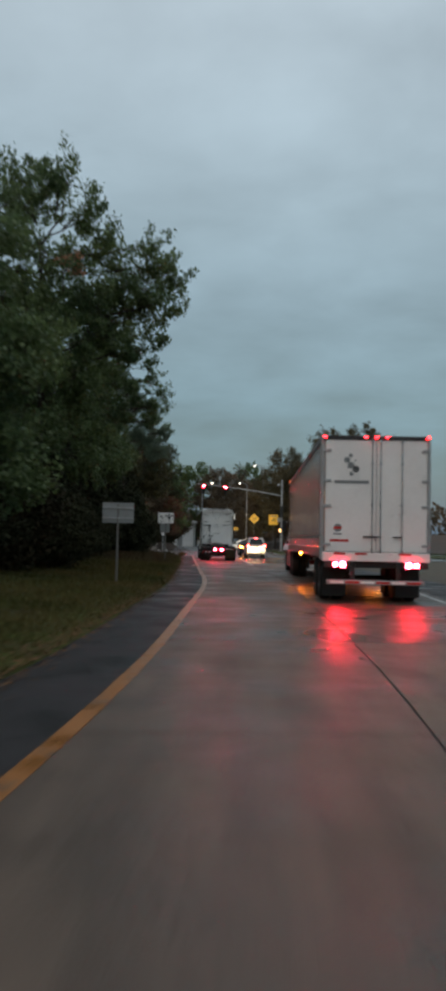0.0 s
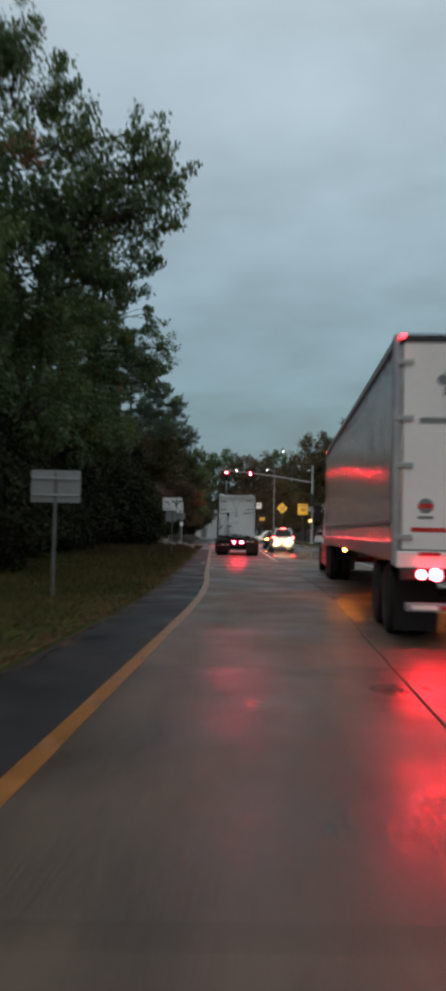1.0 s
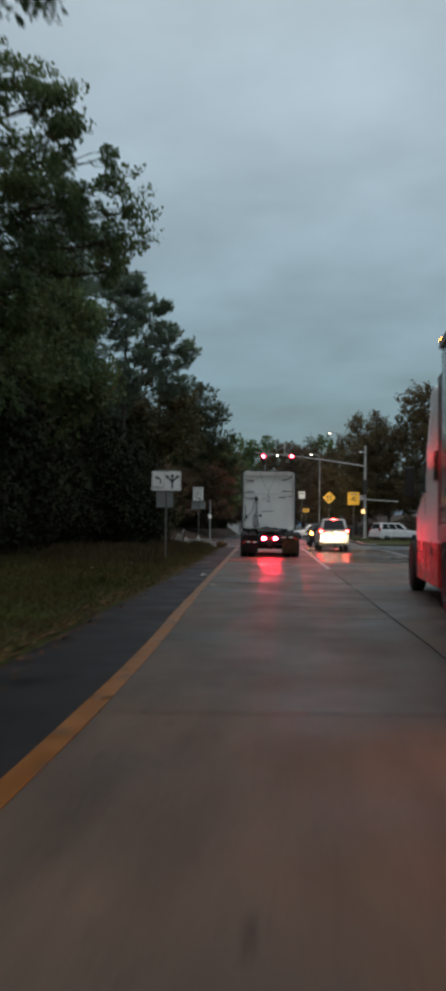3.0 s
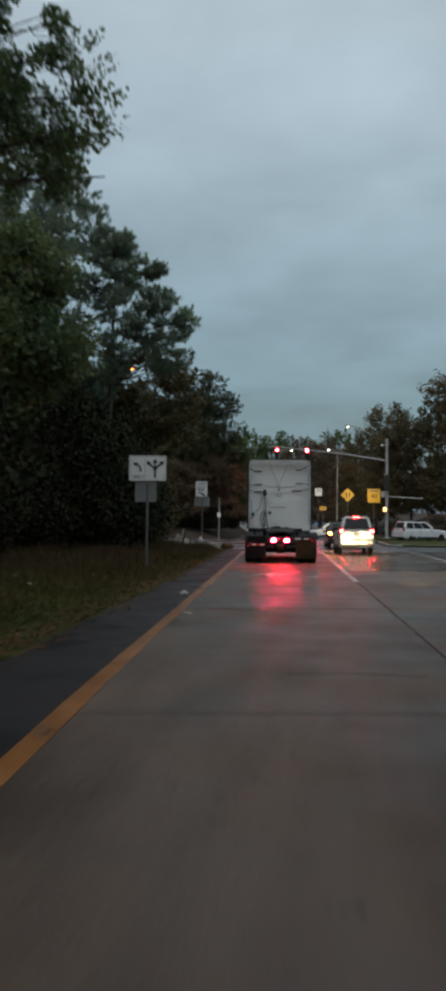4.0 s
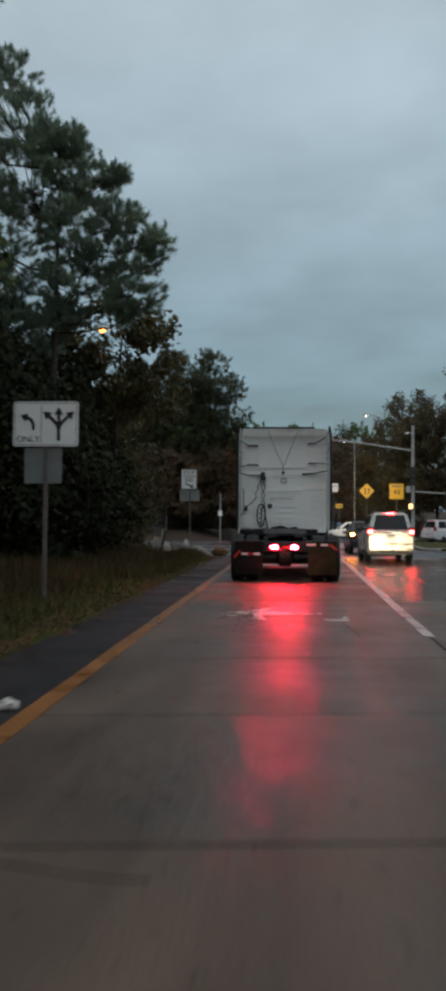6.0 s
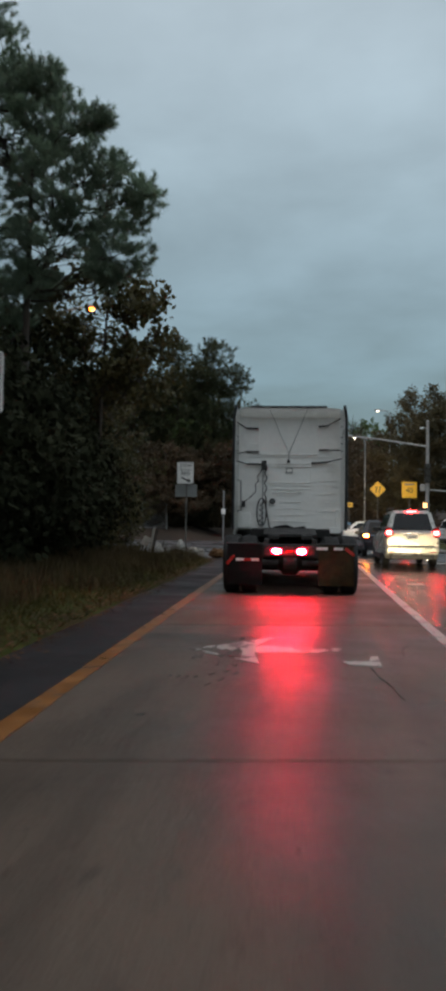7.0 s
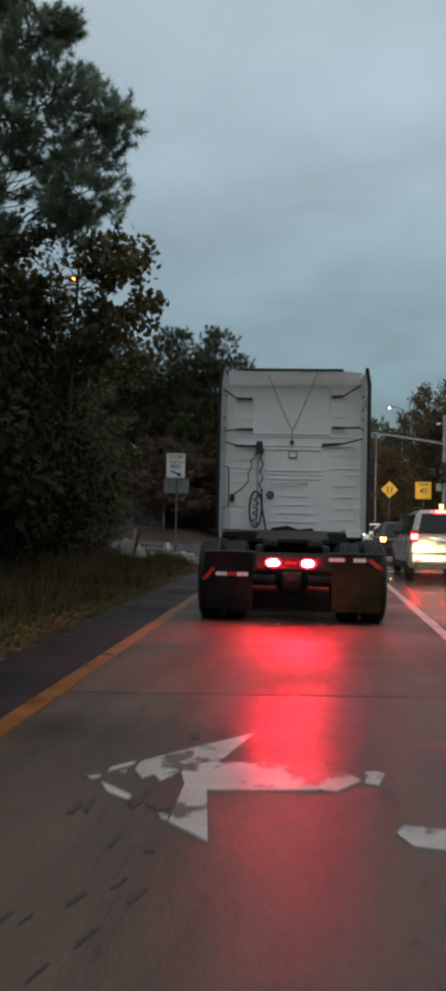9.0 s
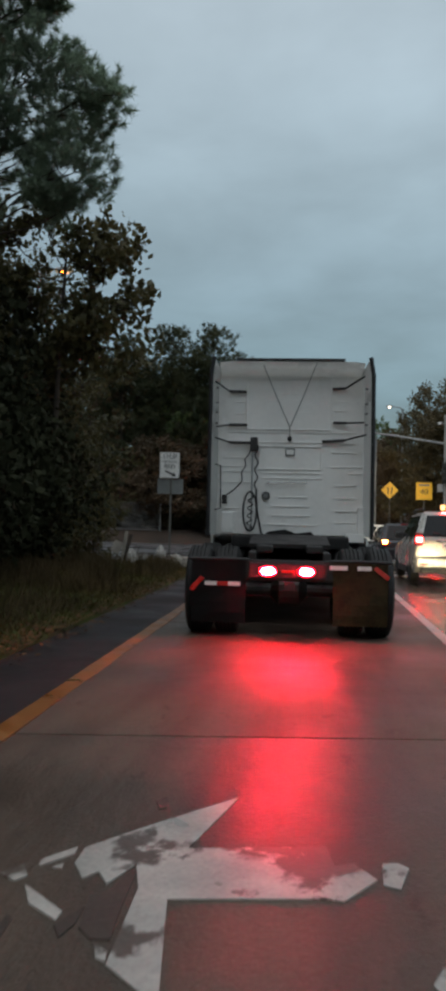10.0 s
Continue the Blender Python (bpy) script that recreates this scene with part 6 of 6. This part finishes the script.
part("panel", plate_xz(rounded(0.76, 0.84, 0.05, 0, 4.92), -0.002, 0.010), M_SIGNWHITE, s)
part("word_bar", box(-0.25, 0.25, -0.006, 0, 5.05, 5.12, 0.002), M_GREY, s)
s = sign_post(pose(0.35, 119, 0.0, 0, 0, 3), 3.4, "small yellow arrow sign beyond the junction")
part("panel", plate_xz(rounded(0.7, 0.42, 0.04, 0, 3.15), -0.002, 0.010), M_SIGNYELLOW, s)
part("arrow", arrow_path([(-0.2, 3.15), (0.1, 3.15)], 0.08, 0.16), M_SIGNBLACK, s)

# ---------- signals on the mast arm ----------
mast = thing("signal_mast", pose(6.5, 107, 0), "pale steel signal mast with a long arm", "signal mast")
part("pole", rod([(0, 0, -0.05), (0, 0, 4.5), (0, 0, 9.6)], 0.16, 16, taper=0.12), M_POLE, mast)
part("base_flange", box(-0.32, 0.32, -0.32, 0.32, 0.05, 0.16, 0.02), M_POLE, mast)
part("arm", rod([(-0.1, -0.05, 7.5), (-3.5, -0.1, 8.05), (-7.5, -0.1, 8.55), (-11.4, -0.1, 8.9)], 0.085, 12, taper=0.045), M_POLE, mast, "tapered signal arm")
part("cabinet", box(-0.55, -0.15, -0.2, 0.2, 4.0, 4.55, 0.03), M_POLE, mast)
side_head = part("side_signal", box(-0.24, 0.20, -0.50, -0.20, 4.62, 6.12, 0.05), M_SIGNALBODY, mast, "dark signal head on the pole")
for z in (4.88, 5.36, 5.84):
    part("side_visor", lathe([(-0.70, 0.15), (-0.5, 0.17)], 16, "y", (-0.02, 0, z)), M_SIGNALBODY, side_head)
part("side_bar", rod([(0.1, -0.05, 4.08), (1.6, -0.05, 3.98), (3.4, -0.05, 3.9)], 0.06, 8), M_POLE, mast, "thin bar reaching out from the pole")
part("camera_bracket", rod([(0, -0.1, 8.9), (-0.35, -0.3, 9.0), (-0.5, -0.4, 8.95)], 0.05, 8), M_POLE, mast)
part("camera_case", box(-0.62, -0.38, -0.62, -0.28, 8.86, 9.0, 0.03), M_SIGNWHITE, mast, "small white camera case")
part("detector", rod([(-8.3, -0.1, 8.6), (-8.3, -0.1, 9.25), (-8.3, -0.1, 9.9)], 0.045, 8, taper=0.07), M_POLE, mast, "slim upright detector on the arm")
part("walk_signal", box(-0.42, 0.02, -0.52, -0.24, 2.6, 3.1, 0.04), M_SIGNALBODY, mast)
part("walk_lamp", box(-0.36, -0.05, -0.535, -0.515, 2.66, 3.04, 0.02), glow("walk_lamp_light", (1.0, 0.55, 0.2), 3), mast)
for x, z in ((-10.45, 8.52), (-7.55, 8.44)):
    sg = thing("traffic_signal", pose(6.5 + x, 106.8, 0), "black traffic signal showing red, hung from the arm", "traffic light", "traffic signals")
    body = part("housing", box(-0.19, 0.19, -0.12, 0.12, z - 0.92, z + 0.2, 0.03), M_SIGNALBODY, sg)
    for k in range(3):
        zc = z - 0.36 * k
        part("lens", lathe([(-0.15, 0.02), (-0.145, 0.11), (-0.12, 0.148)], 20, "y", (0, 0, zc)), G_SIGNALRED if k == 0 else M_BLACK, body, "lit red lens" if k == 0 else "unlit lens")
        if k == 0:
            part("lamp_core", lathe([(-0.165, 0.01), (-0.16, 0.08), (-0.146, 0.095)], 16, "y", (0, 0, zc)), G_SIGNALCORE, body, "bright red lamp")
        v = lathe([(-0.34, 0.165), (-0.12, 0.175)], 20, "y", (0, 0, zc))
        bmesh.ops.delete(v, geom=[f for f in v.faces if len(f.verts) > 4 or f.calc_center_median().z < zc - 0.06], context="FACES")
        bmesh.ops.solidify(v, geom=v.faces[:], thickness=0.008)
        part("visor", v, M_SIGNALBODY, body)
    part("hanger", rod([(0, 0.05, z + 0.15), (0, 0.1, z + 0.32)], 0.035, 8), M_POLE, sg)

# ---------- street lamps ----------


def street_lamp(x, y, z, reach, mat, label, lit=0.0, colour=(1, 1, 1)):
    s = thing("street_lamp", pose(x, y, 0), label, "street lamp", "street lamps")
    part("pole", rod([(reach, 0, -0.05), (reach, 0, z * 0.6), (reach, 0, z - 0.6), (reach * 0.85, 0, z - 0.08), (reach * 0.3, 0, z + 0.05)], 0.10, 10, taper=0.05), M_GALV, s)
    head = part("lamp_head", lathe([(-0.36, 0.03), (-0.3, 0.10), (0.1, 0.13), (0.34, 0.05)], 14, "x", (0, 0, z + 0.08)), M_GALV, s)
    part("lamp_lens", lathe([(-0.09, 0.03), (-0.05, 0.10), (0.03, 0.13)], 14, "z", (-0.02, 0, z - 0.02)), mat, head, "glowing lamp lens")
    if lit:
        ld = bpy.data.lights.new("street_light", "POINT")
        ld.energy, ld.color, ld.shadow_soft_size = lit, colour, 0.15
        new("street_light", ld).location = (x, y, z - 0.3)
    return s


street_lamp(3.28, 130, 13.6, 1.3, G_STREET, "tall street lamp with a glowing white head")
street_lamp(0.9, 131, 10.8, 1.1, G_STREET, "street lamp with a glowing white head")
street_lamp(-3.7, 131, 10.7, -1.6, G_STREET, "street lamp with a glowing head beyond the junction")
street_lamp(-10.24, 74.3, 10.25, -1.6, G_SODIUM, "street lamp glowing orange among the trees", 60, (1.0, 0.5, 0.18))

# ---------- pale building at the end of the far road ----------
hall = thing("building", pose(-14.2, 166, 0), "low pale building at the end of the far road", "building")
hall_wall = part("wall", box(-5.5, 5.5, 0, 8, -0.1, 5.0, 0.02), M_HALL, hall)
roof_bm = plate_xz([(-5.9, 4.95), (5.9, 4.95), (5.9, 5.25), (0, 6.3), (-5.9, 5.25)], -0.4, 8.4)
part("roof", roof_bm, M_HALL, hall)
for x in (-3.4, -0.6):
    part("window", box(x - 0.6, x + 0.6, -0.03, 0.05, 1.1, 2.3, 0.01), M_GLASS, hall_wall)
part("door", box(2.2, 3.3, -0.04, 0.05, -0.05, 2.1, 0.01), M_GREY, hall_wall)

# ---------- fence, post, litter ----------
fence = thing("fence", pose(-16.4, 100, 0.75, 0, 0, 1.5), "grey chain-link fence panel on the bank", "fence")
for k in range(2):
    part("fence_post", rod([(k * 3.5, 0, -0.4), (k * 3.5, 0, 1.95)], 0.035, 8), M_GALV, fence)
for z in (0.08, 1.9):
    part("fence_rail", rod([(0, 0, z), (3.5, 0, z)], 0.02, 6), M_GALV, fence)
bm = bmesh.new()
for k in range(-8, 24):
    for sl in (1, -1):
        x0 = k * 0.22
        a, b = (x0, x0 + 1.8) if sl > 0 else (x0 + 1.8, x0)
        t0, t1 = max(0, (0 - min(a, b)) / 1.8), min(1, (3.5 - min(a, b)) / 1.8)
        if t1 - t0 > 0.05:
            lo, hi = (t0, t1) if sl > 0 else (1 - t1, 1 - t0)
            rod([(a + (b - a) * lo, 0, 0.09 + 1.8 * lo), (a + (b - a) * hi, 0, 0.09 + 1.8 * hi)], 0.011, 3, bm)
part("mesh_wires", bm, M_GALV, fence)
mk = thing("marker_post", pose(-8.53, 99.4, 0.3), "slim pale marker post with a white cap", "post")
part("shaft", rod([(0, 0, -0.4), (0, 0, 3.3)], 0.06, 8), M_GALV, mk)
part("cap_plate", box(-0.15, 0.15, -0.09, -0.06, 1.6, 2.0, 0.02), M_SIGNWHITE, mk)


def crumple(seed, size, squash, mat, m, label, name="litter"):
    bm = bmesh.new()
    bmesh.ops.create_icosphere(bm, subdivisions=3, radius=1)
    for v in bm.verts:
        k = 1 + 0.55 * noise.noise(v.co * 1.8 + Vector((seed, 0, 0))) + 0.25 * noise.noise(v.co * 5 + Vector((0, seed, 0)))
        v.co = Vector((v.co.x * size * k, v.co.y * size * k * 0.8, (v.co.z * k + 0.75) * size * squash))
        v.co.z = max(0.0, v.co.z)
    ob = part(name, bm, mat)
    ob.matrix_world = m
    return tagged(ob, label, "litter", "roadside litter")


crumple(1, 0.075, 0.5, M_PLASTICBAG, pose(-1.42, 43.8, -0.012), "crumpled white litter on the asphalt shoulder")
crumple(2, 0.055, 0.3, M_PLASTICBAG, pose(-0.78, 40.6, 0.0), "small white scrap of litter on the lane")
crumple(3, 0.06, 0.5, M_PLASTICBAG, pose(-3.9, 46.2, 0.13), "white scrap of litter in the grass")
crumple(9, 0.045, 0.4, M_PLASTICBAG, pose(-4.25, 43.4, 0.15), "white scrap of litter in the grass")
crumple(10, 0.04, 0.4, M_PLASTICBAG, pose(-5.2, 45.0, 0.19), "white scrap of litter in the grass")
crumple(11, 0.035, 0.3, M_PLASTICBAG, pose(-2.15, 41.0, -0.005), "small pale scrap of litter by the grass edge")
crumple(4, 0.14, 2.1, M_PLASTICBAG, pose(-5.45, 70.4, 0.06), "upright white bag of rubbish at the corner")
crumple(5, 0.15, 1.75, M_PLASTICBAG, pose(-5.92, 69.0, 0.08), "crumpled white plastic bag by the broken boards")
crumple(6, 0.12, 1.3, M_PLASTICBAG, pose(-5.72, 69.6, 0.06), "small crumpled white plastic at the corner")
crumple(7, 0.19, 1.0, M_CARDBOARD, pose(-5.0, 70.4, 0.05), "pale crumpled wrapping at the street's edge")
crumple(12, 0.15, 1.0, M_CARDBOARD, pose(-4.72, 70.5, 0.05), "pale crumpled wrapping at the street's edge")
crumple(8, 0.30, 0.6, M_LITTERLEAF, pose(-4.0, 70.0, 0.03), "brown heap of leaves at the corner")
crumple(13, 0.06, 1.5, M_PLASTICBAG, pose(-6.74, 67.4, 0.16), "white scrap of litter in the grass")
bd = thing("broken_board", pose(-6.25, 69.0, 0.02, 0, 0, 12), "broken pale and dark boards leaning in the grass", "litter", "roadside litter")
part("board", box(-0.045, 0.045, -0.02, 0.02, 0, 1.02, 0.006, m=pose(0.0, 0, 0.02, 3, 9)), M_CARDBOARD, bd, "pale splintered board")
part("board", box(-0.05, 0.05, -0.02, 0.02, 0, 0.96, 0.006, m=pose(0.03, 0.05, 0.02, -4, 15)), M_WOODDARK, bd, "dark wet board")
part("panel", box(-0.13, 0.13, -0.012, 0.012, 0, 0.34, 0.006, m=pose(-0.18, 0.02, 0.42, -8, 24)), M_CARDBOARD, bd, "torn pale panel")
part("prop", rod([(-0.22, 0.05, 0.02), (-0.14, 0.05, 0.28), (-0.06, 0.05, 0.50)], 0.018, 6), M_WOODDARK, bd)
part("prop", rod([(0.42, 0.1, 0.02), (0.44, 0.1, 0.35), (0.52, 0.1, 0.62)], 0.014, 6), M_WOODDARK, bd)
part("prop", rod([(0.44, 0.1, 0.33), (0.36, 0.1, 0.60)], 0.012, 6), M_WOODDARK, bd)

# ---------- concrete slabs of the two lanes ----------
JOINTS = sorted([0.25 + 5.75 * k for k in range(-7, 13)] + [41.75, 43.95])
SMOOTH = (17.5, 41.75, 46.25)


def skew(y):
    """The joints run aslant, more so towards the junction."""
    return 0.07 + 0.13 * min(1, max(0, (y - 17) / 26))


for y0, y1 in zip(JOINTS, JOINTS[1:]):
    for lane in (0, 1):
        bm = bmesh.new()
        rows = []
        steps = 5
        tilt = 0.003 * noise.noise((y0, lane * 7.0, 0))
        for i in range(steps + 1):
            y = y0 + 0.009 + (y1 - y0 - 0.018) * i / steps
            xa = yellow_x(y) + (-0.10 if lane == 0 else lane_w(y) + 0.012)
            xb = yellow_x(y) + (lane_w(y) - 0.012 if lane == 0 else 2 * lane_w(y) + 1.0)
            e = 0.006 if i in (0, steps) else 0.0
            mid = yellow_x(y) + 1.6
            row = []
            for x, z in ((xa, -0.012), (xa, -0.005), (xa + 0.012, -e + tilt), (xb - 0.012, -e + tilt), (xb, -0.005), (xb, -0.022)):
                dy = skew(y) * (x - mid)
                row.append(bm.verts.new((x + yellow_x(y + dy) - yellow_x(y), y + dy, z)))
            rows.append(row)
        for a, b in zip(rows, rows[1:]):
            for k in range(5):
                bm.faces.new((a[k], a[k + 1], b[k + 1], b[k]))
        bm.faces.new(rows[0])
        bm.faces.new(rows[-1][::-1])
        bmesh.ops.recalc_face_normals(bm, faces=bm.faces[:])
        worn = lane == 0 and any(abs(y0 - q) < 0.1 for q in SMOOTH)
        part("slab", bm, M_CONCRETE_WET if lane and y0 > 50 else (M_CONCRETE_SMOOTH if worn else M_CONCRETE), road)

# cracks, seams and tar drips on the slabs


def crack(points, width, wander, seed):
    """A wandering strip of tar along a line of points on the road."""
    bm = bmesh.new()
    prev = None
    for (xa, ya), (xb, yb) in zip(points, points[1:]):
        n = max(2, int(math.hypot(xb - xa, yb - ya) / 0.07))
        dx, dy = (xb - xa) / math.hypot(xb - xa, yb - ya), (yb - ya) / math.hypot(xb - xa, yb - ya)
        for i in range(n + 1):
            f = i / n
            w = wander * noise.noise((seed, (ya + (yb - ya) * f) * 1.7, (xa + (xb - xa) * f) * 1.7))
            x, y = xa + (xb - xa) * f - dy * w, ya + (yb - ya) * f + dx * w
            h = width * (0.5 + 0.45 * noise.noise((seed + 9, x * 6, y * 6)))
            ring = [bm.verts.new((x + dy * h, y - dx * h, -0.002)), bm.verts.new((x + dy * h * 0.7, y - dx * h * 0.7, 0.0055)), bm.verts.new((x - dy * h * 0.7, y + dx * h * 0.7, 0.0055)), bm.verts.new((x - dy * h, y + dx * h, -0.002))]
            if prev:
                for k in range(3):
                    bm.faces.new((prev[k], prev[k + 1], ring[k + 1], ring[k]))
            prev = ring
    bmesh.ops.recalc_face_normals(bm, faces=bm.faces[:])
    part("tar_mark", bm, M_SEAL, road)


crack([(0.86, 49.2), (0.96, 48.6), (1.08, 47.9)], 0.005, 0.06, 1)
crack([(1.26, 50.6), (1.17, 49.9)], 0.009, 0.05, 2)
for k in range(4):
    crack([(-0.80 + 0.07 * k, 48.40), (-0.785 + 0.07 * k, 48.46)], 0.014, 0.01, 3 + k)
for k, (x, y, h) in enumerate(((-0.44, 48.1, 0.10), (-0.37, 48.3, 0.12), (-0.50, 48.55, 0.10), (-0.30, 48.6, 0.12), (-0.40, 48.7, 0.08))):
    crack([(x, y), (x + 0.03, y + h)], 0.022, 0.04, 10 + k)
for blot in ([(-0.53, 49.74), (-0.47, 49.79), (-0.45, 49.95), (-0.42, 49.97), (-0.40, 49.70), (-0.37, 49.47), (-0.43, 49.46), (-0.49, 49.52)], [(-0.58, 49.53), (-0.57, 49.53), (-0.52, 49.66), (-0.51, 49.54), (-0.53, 49.45)],
             [(-0.79, 49.33), (-0.79, 49.52), (-0.75, 49.45), (-0.76, 49.33)], [(-0.73, 49.38), (-0.75, 49.56), (-0.72, 49.53), (-0.70, 49.35)], [(-0.51, 49.04), (-0.52, 49.20), (-0.49, 49.16), (-0.49, 49.02)],
             [(-0.36, 49.01), (-0.33, 49.12), (-0.32, 49.02)], [(-0.54, 50.71), (-0.50, 50.79), (-0.47, 50.64), (-0.50, 50.61)]):
    bm = slab_from(blot, -0.004, 0.0038)
    bmesh.ops.triangulate(bm, faces=bm.faces[:])
    part("tar_blot", bm, M_SEAL, road)
crack([(-1.62, 48.58), (-1.46, 48.70)], 0.04, 0.02, 15)
crack([(-0.72, 47.07), (-0.67, 47.11)], 0.035, 0.02, 16)
crack([(0.17, 13.3), (0.30, 13.5)], 0.05, 0.05, 17)
crack([(0.9, 36.2), (1.5, 36.3), (2.1, 36.25)], 0.010, 0.06, 19)
crack([(-0.6, 41.4), (0.2, 41.35)], 0.010, 0.05, 20)
